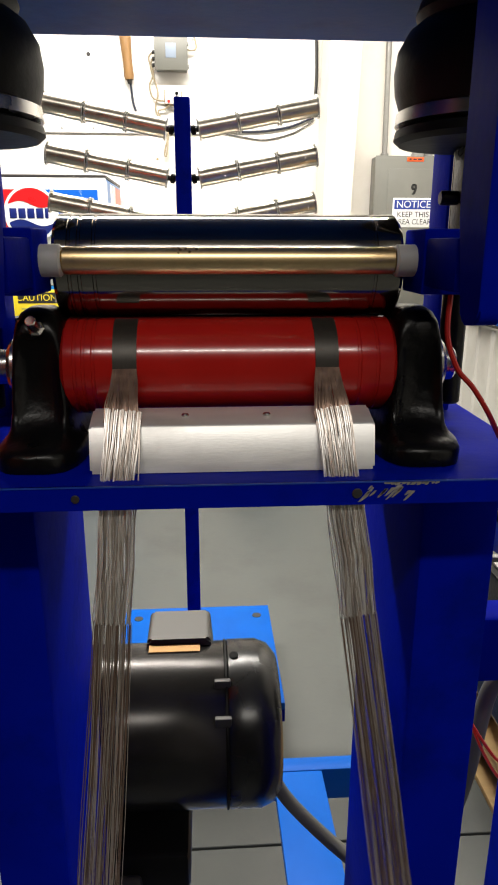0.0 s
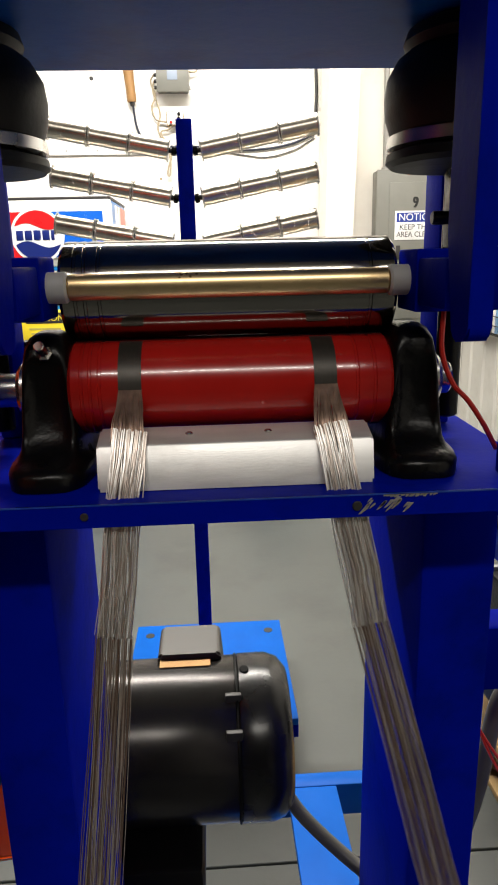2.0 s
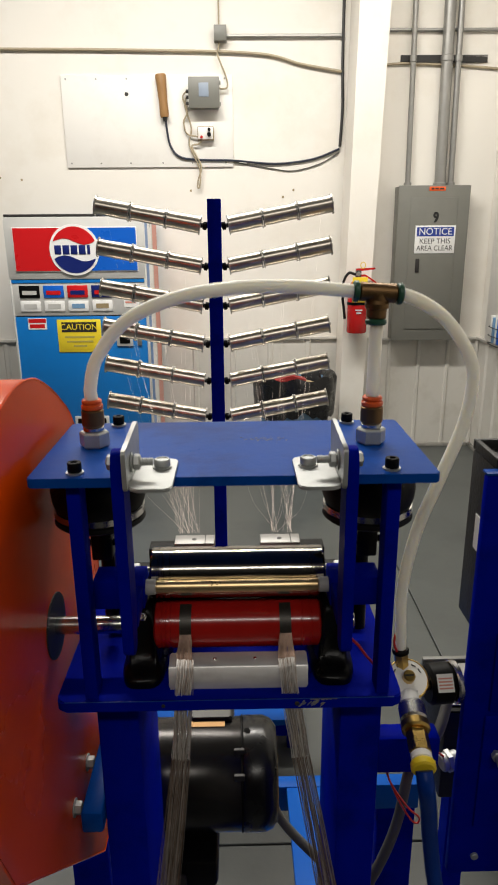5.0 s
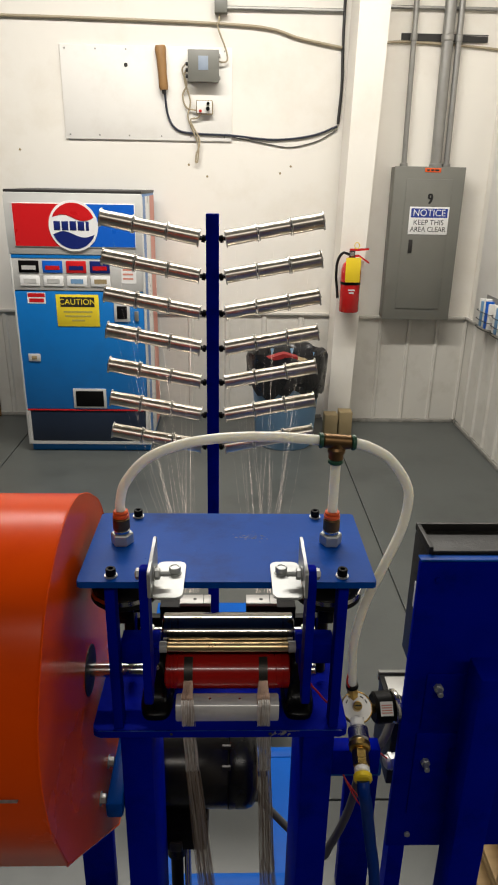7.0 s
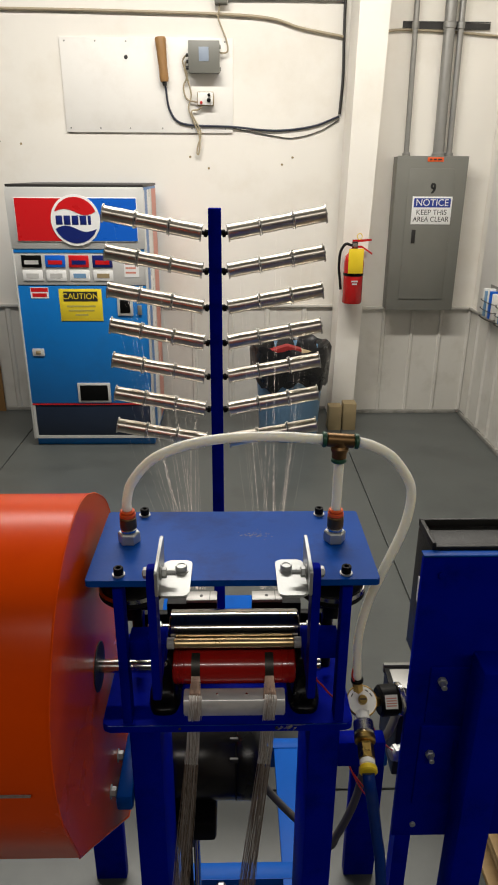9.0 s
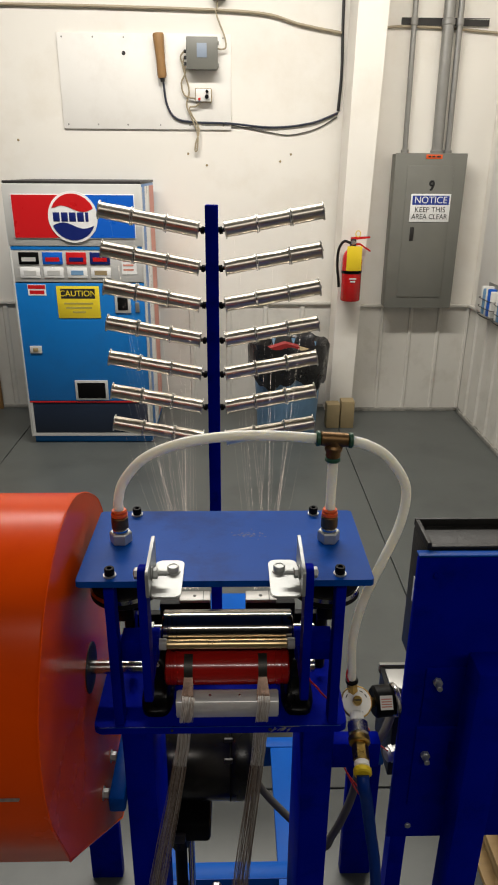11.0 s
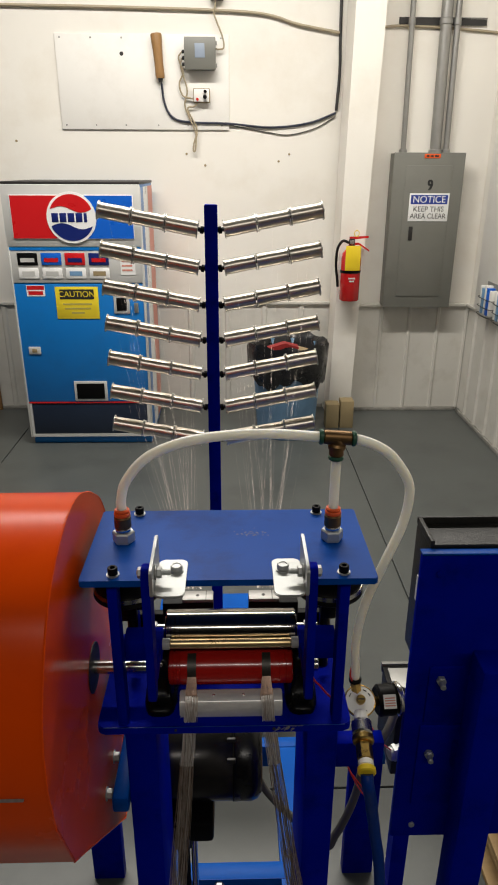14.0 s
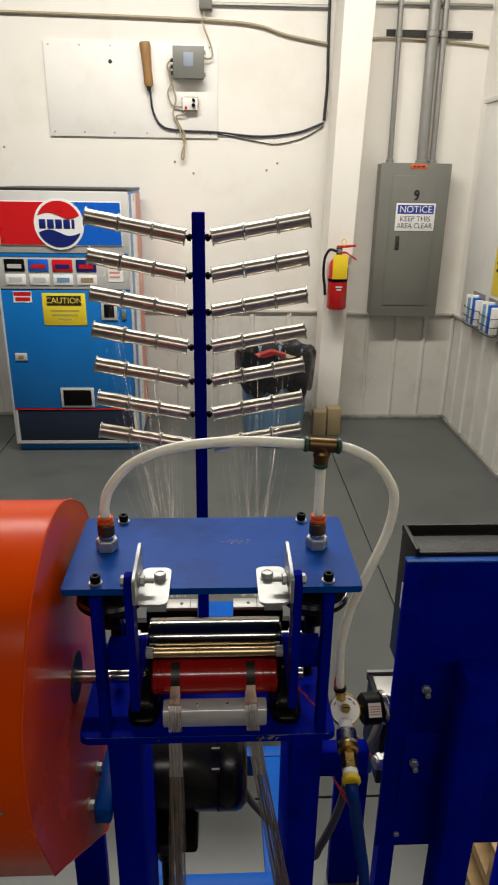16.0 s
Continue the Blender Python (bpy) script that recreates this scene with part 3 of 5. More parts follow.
part("sheet", bm_box(XR - 0.060, XR - 0.056, 4.10, 4.46, 1.19, 1.66, 0.001), M_SIGNY, t)
part("heading", bm_box(XR - 0.0615, XR - 0.0603, 4.12, 4.44, 1.50, 1.64), M_INK, t)
for z in (1.45, 1.40, 1.35):
    part("text_bar", bm_box(XR - 0.0612, XR - 0.0603, 4.16, 4.42, z, z + 0.02), M_INK, t)


# ---- drinks machine ----
def drinks_machine():
    t = thing("vending_machine", "blue drinks vending machine with a red and blue lit sign", "vending machine")
    x0, x1, y0, y1 = -1.588, -0.686, 4.53, 5.29
    part("body", bm_box(x0 + 0.004, x1 - 0.004, y0 + 0.03, y1, 0.055, 1.828, 0.006), M_VBLUE, t)
    part("top", bm_box(x0, x1, y0, y1, 1.8285, 1.846, 0.004), M_DARK, t)
    part("base", bm_box(x0 + 0.01, x1 - 0.01, y0 + 0.03, y1 - 0.02, 0.0, 0.055, 0.003), M_VBLUE, t)
    # striped flank
    for a, b, m in ((0.04, 0.20, M_VBLUE), (0.20, 0.40, M_VWHITE), (0.40, 0.46, M_VFRAME), (0.46, 0.74, M_VSAL)):
        part("side_stripe", bm_box(x1 - 0.0035, x1 - 0.0008, y0 + a, y0 + b, 0.06, 1.81), m, t)
    f = part("sign_frame", bm_box(x0, x1, y0 - 0.012, y0 + 0.0295, 1.435, 1.828, 0.006), M_VFRAME, t)
    s = part("sign_panel", bm_box(x0 + 0.05, x1 - 0.045, y0 - 0.017, y0 - 0.0125, 1.485, 1.765, 0.002), M_VWHITE, t)
    yy = y0 - 0.0185
    part("red_field", bm_prism([(x0 + 0.055, 1.49), (-1.165, 1.49), (-1.21, 1.76), (x0 + 0.055, 1.76)], yy - 0.001, yy + 0.001, "y"), M_VRED, s)
    part("blue_field", bm_prism([(-1.09, 1.49), (x1 - 0.05, 1.49), (x1 - 0.05, 1.76), (-1.13, 1.76)], yy - 0.001, yy + 0.001, "y"), M_VSBLUE, s)
    c, r = (-1.14, 1.622), 0.163
    disc = [(c[0] + r * math.cos(a), c[1] + r * math.sin(a)) for a in np.linspace(0, 2 * math.pi, 48, endpoint=False)]
    part("emblem_disc", bm_prism(disc, yy - 0.004, yy + 0.001, "y"), M_VWHITE, s)
    ri = r * 0.90
    top = [(c[0] + ri * math.cos(a), c[1] + ri * math.sin(a)) for a in np.linspace(radians(22), radians(158), 24)]
    top += [(c[0] - ri * 0.92 + 2 * ri * 0.92 * k / 12, c[1] + ri * 0.36 + 0.020 * math.sin(2 * math.pi * k / 12)) for k in range(1, 12)]
    part("emblem_top", bm_prism(top, yy - 0.006, yy - 0.0035, "y"), M_VRED, s)
    low = [(c[0] + ri * math.cos(a), c[1] + ri * math.sin(a)) for a in np.linspace(radians(-158), radians(-22), 24)]
    low += [(c[0] + ri * 0.92 - 2 * ri * 0.92 * k / 12, c[1] - ri * 0.36 + 0.020 * math.sin(math.pi + 2 * math.pi * k / 12)) for k in range(1, 12)]
    part("emblem_bottom", bm_prism(low, yy - 0.006, yy - 0.0035, "y"), M_VNAVY, s)
    for k in range(5):
        xa = c[0] - 0.130 + k * 0.053
        part("emblem_bar", bm_box(xa, xa + (0.043 if k < 4 else 0.020), yy - 0.0065, yy - 0.0035, c[1] - 0.028, c[1] + 0.030, 0.002), M_VNAVY, s)
    # selection panel
    p = part("selection_panel", bm_box(x0 + 0.004, x1 - 0.004, y0 - 0.006, y0 + 0.0295, 1.195, 1.43, 0.006), M_VFRAME, t)
    part("panel_strip", bm_box(x0 + 0.004, x1 - 0.004, y0 - 0.009, y0 - 0.006, 1.412, 1.432), M_VBLUE, p)
    cols = (M_BLACKP, M_VSBLUE, M_VRED, M_VNAVY)
    for k in range(4):
        xa = x0 + 0.055 + k * 0.160
        part("flavour_card", bm_box(xa, xa + 0.135, y0 - 0.012, y0 - 0.0065, 1.315, 1.395, 0.003), cols[k], p, "small coloured flavour card")
        part("card_mark", bm_box(xa + 0.02, xa + 0.115, y0 - 0.0135, y0 - 0.0118, 1.335, 1.362), (M_VFRAME, M_VRED, M_VNAVY, M_VRED)[k], p)
        part("button", bm_box(xa, xa + 0.135, y0 - 0.013, y0 - 0.0065, 1.225, 1.295, 0.004), M_VWHITE, p)
        part("button_mark", bm_box(xa + 0.025, xa + 0.11, y0 - 0.0145, y0 - 0.0125, 1.245, 1.275), (M_VFRAME, M_VFRAME, M_BIN, M_CARD)[k], p)
    part("notice_card", bm_box(x1 - 0.155, x1 - 0.055, y0 - 0.009, y0 - 0.0062, 1.25, 1.36), M_VWHITE, p)
    for z in (1.335, 1.305, 1.275):
        part("notice_bar", bm_box(x1 - 0.145, x1 - 0.075, y0 - 0.0102, y0 - 0.0092, z, z + 0.012), M_VSAL, p)
    # door
    d = part("door", bm_box(x0 + 0.004, x1 - 0.004, y0 - 0.004, y0 + 0.0295, 0.335, 1.19, 0.006), M_VBLUE, t)
    part("door_edge", bm_box(x1 - 0.012, x1 + 0.004, y0 - 0.010, y0 + 0.028, 0.06, 1.81, 0.003), M_VFRAME, t)
    part("door_edge", bm_box(x0 - 0.004, x0 + 0.010, y0 - 0.010, y0 + 0.028, 0.06, 1.81, 0.003), M_VFRAME, t)
    part("warning_label", bm_box(-1.497, -1.372, y0 - 0.006, y0 - 0.0042, 1.105, 1.18), M_VWHITE, d)
    part("label_head", bm_box(-1.493, -1.376, y0 - 0.0072, y0 - 0.0062, 1.15, 1.176), M_VRED, d)
    part("label_bar", bm_box(-1.485, -1.385, y0 - 0.0072, y0 - 0.0062, 1.115, 1.14), M_VRED, d)
    part("coin_frame", bm_box(-0.905, -0.795, y0 - 0.012, y0 - 0.0042, 0.985, 1.115, 0.004), M_VFRAME, d)
    part("coin_slot", bm_box(-0.885, -0.815, y0 - 0.0145, y0 - 0.0122, 1.005, 1.095, 0.002), M_BLACKP, d)
    part("coin_return", bm_box(-0.765, -0.735, y0 - 0.014, y0 - 0.0042, 0.99, 1.06, 0.004), M_GALV, d)
    part("lock_plate", bm_box(-1.53, -1.445, y0 - 0.012, y0 - 0.0042, 0.695, 0.75, 0.004), M_VFRAME, d)
    part("lock", bm_box(-1.505, -1.47, y0 - 0.016, y0 - 0.0122, 0.71, 0.735, 0.003), M_CARD, d)
    part("tray_frame", bm_box(-1.235, -0.995, y0 - 0.014, y0 - 0.0042, 0.345, 0.495, 0.005), M_VFRAME, d)
    part("tray_mouth", bm_box(-1.215, -1.015, y0 - 0.0165, y0 - 0.0142, 0.362, 0.478, 0.003), M_BLACKP, d)
    part("kick_panel", bm_box(x0 + 0.03, x1 - 0.03, y0 - 0.003, y0 + 0.0295, 0.085, 0.325, 0.004), M_VDARK, t)
    part("kick_trim", bm_box(x0 + 0.012, x1 - 0.012, y0 - 0.008, y0 + 0.0295, 0.326, 0.334), M_VRED, t)
    part("kick_sill", bm_box(x0 + 0.012, x1 - 0.012, y0 - 0.006, y0 + 0.0295, 0.062, 0.083), M_VFRAME, t)
    for xa in (x0 + 0.012, x1 - 0.029):
        part("kick_frame", bm_box(xa, xa + 0.017, y0 - 0.006, y0 + 0.0295, 0.0835, 0.3255), M_VFRAME, t)


drinks_machine()


def caution_sign():
    y = 4.53 - 0.0045
    t = thing("caution_sign", "yellow caution sign with a black heading on the drinks machine", "sign")
    x0, x1, z0, z1 = -1.303, -1.008, 0.948, 1.170
    part("sheet", bm_box(x0, x1, y - 0.003, y, z0, z1, 0.001), M_SIGNY, t)
    part("heading", bm_box(x0 + 0.03, x1 - 0.03, y - 0.0042, y - 0.0031, z1 - 0.085, z1 - 0.018), M_INK, t)
    lettering("text", "CAUTION", 0.056, at((x0 + x1) / 2, y - 0.0048, z1 - 0.052) @ FACE, M_SIGNY, t)
    for z, w in ((1.045, 0.20), (1.015, 0.18), (0.985, 0.09)):
        part("text_bar", bm_box((x0 + x1 - w) / 2, (x0 + x1 + w) / 2, y - 0.004, y - 0.0031, z, z + 0.012), M_INKG, t)


caution_sign()


# ---- bin, boards, door edge ----
def rubbish_bin():
    x, y = 0.335, 4.78
    t = thing("rubbish_bin", "pale blue plastic bin with a black bag", "bin")
    part("barrel", bm_lathe([(0, 0), (0.215, 0), (0.225, 0.015), (0.265, 0.66), (0.275, 0.665), (0.275, 0.69), (0.255, 0.69), (0.22, 0.03), (0, 0.03)], 40, at(x, y, 0)), M_BIN, t)
    random.seed(4)
    n, rows = 48, []
    bm = bmesh.new()
    for k, (r, z) in enumerate(((0.235, 0.55), (0.25, 0.70), (0.290, 0.735), (0.302, 0.67), (0.297, 0.54), (0.286, 0.45))):
        rows.append([bm.verts.new((x + (r + 0.010 * math.sin(i * 1.7 + k)) * math.cos(2 * math.pi * i / n), y + (r + 0.010 * math.sin(i * 1.3 + k)) * math.sin(2 * math.pi * i / n), z + (0.035 * math.sin(i * 0.55) + 0.02 * math.sin(i * 1.9) if k > 2 else 0.012 * math.sin(i * 1.1)))) for i in range(n)])
    for a, b in zip(rows, rows[1:]):
        for i in range(n):
            bm.faces.new((a[i], a[(i + 1) % n], b[(i + 1) % n], b[i]))
    part("bag", bm, M_BAG, t, "black plastic bag folded over the rim", 80)
    bm = bm_lathe([(0, 0.66), (0.1, 0.675), (0.2, 0.64), (0.24, 0.60)], 24, at(x, y, 0))
    part("rubbish", bm, M_CARD, t)


rubbish_bin()
t = part("red_cloth", bm_prism(rounded([(0.16, 0.70), (0.30, 0.745), (0.41, 0.715), (0.40, 0.69), (0.18, 0.67)], 0.02), 4.62, 4.70, "y", 0.008), mat("dull_red_cloth", (0.25, 0.012, 0.012), 0.7, var=0.2))
tagged(t, "red cloth lying in the bin", "cloth")
for k, (x, h) in enumerate(((0.66, 0.20), (0.775, 0.225))):
    tagged(part("timber_offcut", bm_box(x, x + 0.105, 4.83, 4.94, 0, h, 0.006), M_CARD), "brown timber offcut standing on the floor", "timber", "timber offcuts")
t = thing("door_1", "pale timber door in a brown wooden frame", "door", kind="structure")
part("door_frame", bm_box(-2.13, -2.06, YB - 0.05, YB - 0.0305, 0.0, 2.05, 0.004), M_WOOD, t)
part("door_frame", bm_box(-3.05, -2.131, YB - 0.05, YB - 0.0305, 1.98, 2.05, 0.004), M_WOOD, t)
part("door_leaf", bm_box(-3.05, -2.132, YB - 0.045, YB - 0.0305, 0.01, 1.978, 0.003), M_PINE, t)


# ---- wire tree ----
TX, TY = -0.150, 2.085
TILT_ARM = 10.6


def spool(place, r):
    t = thing("wire_spool", "spool of bright metal wire on the tree arm", "spool", "wire spools", place=place)
    L = 0.106
    part("winding", bm_lathe([(0.008, 0.004), (r, 0.004), (r + 0.0006, L * 0.3), (r - 0.0004, L * 0.7), (r, L - 0.004), (0.008, L - 0.004)], 28), M_SPOOL, t)
    for z in (0.0, L - 0.004):
        part("flange", bm_lathe([(0.008, z), (r + 0.0045, z), (r + 0.005, z + 0.001), (r + 0.005, z + 0.003), (r + 0.0045, z + 0.004), (0.008, z + 0.004)], 28), M_FLANGE, t)
    return t


def wire_tree():
    t = thing("spool_tree", "blue steel post with seven pairs of raised spool arms", "spool stand")
    part("post", bm_box(TX - 0.021, TX + 0.021, TY - 0.021, TY + 0.021, 0.1525, 1.815, 0.003), M_BLUE, t)
    part("base_plate", bm_box(-0.405, 0.118, 1.80, 2.36, 0.128, 0.152, 0.003), M_BLUE_F, t)
    part("plate_skirt", bm_box(-0.405, 0.118, 1.803, 1.813, 0.085, 0.1275), M_BLUE, t)
    for x, y in ((0.070, 2.29), (-0.355, 2.29)):
        part("bolt_hole", bm_rod((x, y, 0.150), (x, y, 0.1535), 0.016, 14), M_DARK, t)
    for x in (-0.375, 0.09):
        for y in (1.86, 2.30):
            part("leg", bm_box(x - 0.02, x + 0.02, y - 0.02, y + 0.02, 0.0, 0.1275, 0.003), M_BLUE, t)
    return t


tree = wire_tree()
first = None
ROW_Z = [1.742 - 0.1205 * k for k in range(7)]
SPOOL_TIPS = {-1: [], 1: []}
for k, z in enumerate(ROW_Z):
    for s in (-1, 1):
        a = radians(TILT_ARM)
        d = Vector((s * math.cos(a), 0, math.sin(a)))
        root = Vector((TX + s * 0.021, TY - 0.004, z - 0.006))
        part("arm", bm_rod(root, root + d * 0.348, 0.007, 12), M_DARK, tree)
        part("collar", bm_rod(root + d * 0.002, root + d * 0.014, 0.012, 12), M_BLACKP, tree)
        for j in range(3):
            p = root + d * (0.021 + j * 0.1085)
            m = Matrix.Translation(p) @ d.to_track_quat("Z", "Y").to_matrix().to_4x4()
            if first is None:
                first = [spool(m, 0.0250), spool(Matrix.Translation((0, 0, -50)), 0.0232)]
                ob = first[0]
            else:
                ob = copy_thing(first[0 if (j == 2 or (k + j) % 3 == 0) else 1], m)
            SPOOL_TIPS[s].append(p + d * (0.03 + 0.02 * ((k + j) % 3)) + Vector((0, -0.02, -0.008)))
for o in (first[1], *first[1].children_recursive):
    bpy.data.objects.remove(o)

# fine wires running from the spools down to the rolls
random.seed(11)
for s, gx in ((-1, -0.134), (1, -0.046)):
    t = thing("wire_fan", "fan of thin bright wires running from the spools to the rolls", "wires", "wire fans")
    for i, p in enumerate(SPOOL_TIPS[s]):
        q = Vector((gx + random.uniform(-0.010, 0.010), 0.513, 1.4425))
        mid = p.lerp(q, 0.55) + Vector((0, 0, -0.03 - 0.05 * random.random()))
        part("wire", bm_tube(spline([p, mid, q], 6), 0.00009, 4, cap=False), M_STRAND_M, t)


# ---- the roll machine ----
MX = -0.0885  # its middle plane


def machine_stand():
    t = thing("machine_stand", "blue welded steel stand with a thick bed plate", "machine frame")
    part("bed_plate", bm_prism(rounded([(-0.232, 0.373), (0.041, 0.373), (0.041, 0.53), (-0.232, 0.53)], 0.008), 1.3545, 1.364, "z", 0.0012), M_BLUE, t)
    for x0, x1 in ((-0.213, -0.176), (0.0, 0.037)):
        part("leg", bm_box(x0, x1, 0.420, 0.530, 0.0125, 1.354, 0.003), M_BLUE, t)
        part("foot", bm_box(x0 - 0.03, x1 + 0.03, 0.40, 0.55, 0.0, 0.012, 0.002), M_BLUE, t)
    part("cross_bar", bm_box(-0.236, 0.1062, 0.805, 0.845, 0.465, 0.50, 0.003), M_BLUE_F, t)
    part("base_strip", bm_box(0.014, 0.106, 0.5305, 1.160, 0.482, 0.4995, 0.002), M_BLUE_F, t)
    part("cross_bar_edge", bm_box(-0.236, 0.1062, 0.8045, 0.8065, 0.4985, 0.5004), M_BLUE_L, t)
    for x in (-0.215, -0.120):
        part("frame_bolt", bm_hex((x, 0.792, 0.486), (x, 0.8048, 0.486), 0.011), M_ZINC, t)
        part("bolt_stub", bm_rod((x, 0.778, 0.486), (x, 0.7918, 0.486), 0.006, 12), M_ZINC, t)
    part("base_beam", bm_box(-0.50, 0.322, 1.1605, 1.195, 0.43, 0.50, 0.003), M_BLUE_F, t)
    for x in (-0.495, 0.228):
        part("base_leg", bm_box(x, x + 0.088, 1.162, 1.194, 0.0, 0.4295, 0.003), M_BLUE, t)
    part("base_rail", bm_box(-0.236, -0.200, 0.5305, 1.160, 0.4655, 0.4995, 0.003), M_BLUE_F, t)
    # worn patches on the bed plate's front edge
    random.seed(3)
    for k in range(30):
        if k < 16:  # bare strip along the top edge
            x, w, z, h, lean = -0.031 + 0.0013 * k + random.uniform(-0.0006, 0.0006), random.uniform(0.0006, 0.0013), 1.3636, random.uniform(0.0004, 0.0016), 0
        else:  # slanting scrapes below it
            x, w, z, h, lean = random.uniform(-0.038, -0.019), random.uniform(0.0003, 0.0008), 1.3625 - random.uniform(0, 0.003), random.uniform(0.0015, 0.0042), 0.8
        lo = max(z - h, 1.3552)
        j = lambda: random.uniform(-0.25, 0.25) * w
        pts = [(x - w - lean * (z - lo) + j(), lo), (x + w * 0.3 - lean * (z - lo) + j(), lo + 0.0002), (x + w + j() - lean * (z - lo) * 0.45, (z + lo) / 2), (x + w + j(), z), (x - w + j(), z), (x - w * 0.8 + j() - lean * (z - lo) * 0.5, (z + lo) / 2 + 0.0002)]
        part("paint_chip", bm_prism(pts, 0.3727, 0.3732, "y"), M_CHIP, t)
    part("edge_wear", bm_box(-0.225, 0.034, 0.3727, 0.3736, 1.3634, 1.3640), mat("worn_edge", (0.008, 0.05, 0.36), 0.4, var=0.6, scale=120), t)
    part("tapped_hole", bm_rod((-0.0425, 0.3722, 1.3592), (-0.0425, 0.376, 1.3592), 0.0020, 12), M_DARK, t)
    part("tapped_hole", bm_rod((-0.148, 0.3722, 1.3592), (-0.148, 0.376, 1.3592), 0.0016, 12), M_DARK, t)
    # lugs that carry the guard
    part("lug", bm_box(-0.2335, -0.2135, 0.410, 0.545, 1.192, 1.215, 0.003), M_BLUE_L, t)
    part("air_bracket", bm_box(0.0375, 0.103, 0.452, 0.474, 1.213, 1.253, 0.002), M_BLUE, t)
    return t


machine_stand()


def roll_frame():
    t = thing("roll_frame", "blue steel top frame with a thick top plate", "machine frame")
    # plate takes the lit blue, uprights below keep the darker copy
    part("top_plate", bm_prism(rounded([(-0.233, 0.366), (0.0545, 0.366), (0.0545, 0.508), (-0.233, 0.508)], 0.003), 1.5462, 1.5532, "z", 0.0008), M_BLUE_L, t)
    for x0, x1 in ((-0.2092, -0.1990), (0.0200, 0.0302)):
        part("upright", bm_box(x0, x1, 0.375, 0.393, 1.3645, 1.546, 0.0012), M_BLUE, t)
        part("upright", bm_box(x0, x1, 0.478, 0.504, 1.3645, 1.546, 0.0012), M_BLUE, t)
    for x, y in ((-0.2015, 0.3765), (0.0225, 0.3765), (-0.191, 0.500), (0.010, 0.500)):
        b = part("cap_screw", bm_lathe([(0, 0), (0.0046, 0), (0.0050, 0.0006), (0.0050, 0.0065), (0.0045, 0.0072), (0.0026, 0.0072), (0.0026, 0.004), (0, 0.004)], 16, at(x, y, 1.5546)), M_BLACKP, t)
        part("washer", bm_lathe([(0, 0), (0.0064, 0), (0.0064, 0.0012), (0, 0.0012)], 18, at(x, y, 1.5533)), M_ZINC, b)
    # scraped patches and light scratches on the plate
    random.seed(8)
    for k in range(46):
        gx, gy, sx = ((-0.066, 0.452, 0.020), (-0.066, 0.452, 0.012), (-0.15, 0.43, 0.05))[0 if k < 24 else 1 if k < 38 else 2]
        x, y, w = random.gauss(gx, sx * 0.5), random.gauss(gy, 0.005 if k < 38 else 0.03), random.uniform(0.0006, 0.0022)
        if not (-0.225 < x < 0.045 and 0.372 < y < 0.51):
            continue
        part("scuff", bm_prism([(x, y), (x + w, y + 0.0004), (x + w * 0.8, y + w * 0.4), (x + w * 0.2, y + w * 0.55), (x - w * 0.3, y + w * 0.3)], 1.5531, 1.5534, "z"), M_CHIP if k < 38 else M_BLUE_F, t)
    return t


roll_frame()


def swing_arm(s):
    """Flat bar hung in front of the top plate, with its roll block and angle bracket; s is -1 or 1."""
    f = lambda x: MX + s * x
    t = thing("swing_arm", "blue flat bar arm carrying the roll block", "arm", "swing arms")
    bar = [(0.342, 1.4260), (0.356, 1.4240), (0.3652, 1.46), (0.3652, 1.570), (0.359, 1.5780), (0.346, 1.5780), (0.342, 1.566)]
    xa, xb = sorted((f(0.0735), f(0.0815)))
    part("bar", bm_prism(rounded(bar, 0.004), xa, xb, "x", 0.0008), M_BLUE, t)
    xa, xb = sorted((f(0.0730), f(0.1130)))
    part("roll_block", bm_box(xa, xb, 0.398, 0.424, 1.4310, 1.4555, 0.001), M_BLUE, t)
    xa, xb = sorted((f(0.0738), f(0.0812)))
    part("tie", bm_box(xa, xb, 0.3655, 0.3978, 1.434, 1.452, 0.001), M_BLUE, t)
    xa, xb = sorted((f(0.0650), f(0.0742)))
    part("nylon_bush", bm_rod((xa, 0.41, 1.4435), (xb, 0.41, 1.4435), 0.0062, 20), M_NYLON, t)
    for y, z, r in ((0.4395, 1.4405, 0.0055),):
        part("axle_end", bm_rod((f(0.060), y, z), (f(0.098), y, z), r, 16), M_STEEL, t)
    part("nut", bm_hex((f(0.0820), 0.4395, 1.4405), (f(0.0895), 0.4395, 1.4405), 0.0082), M_ZINC, t)
    part("nut", bm_hex((f(0.0820), 0.410, 1.4435), (f(0.0870), 0.410, 1.4435), 0.0058), M_ZINC, t)
    return t


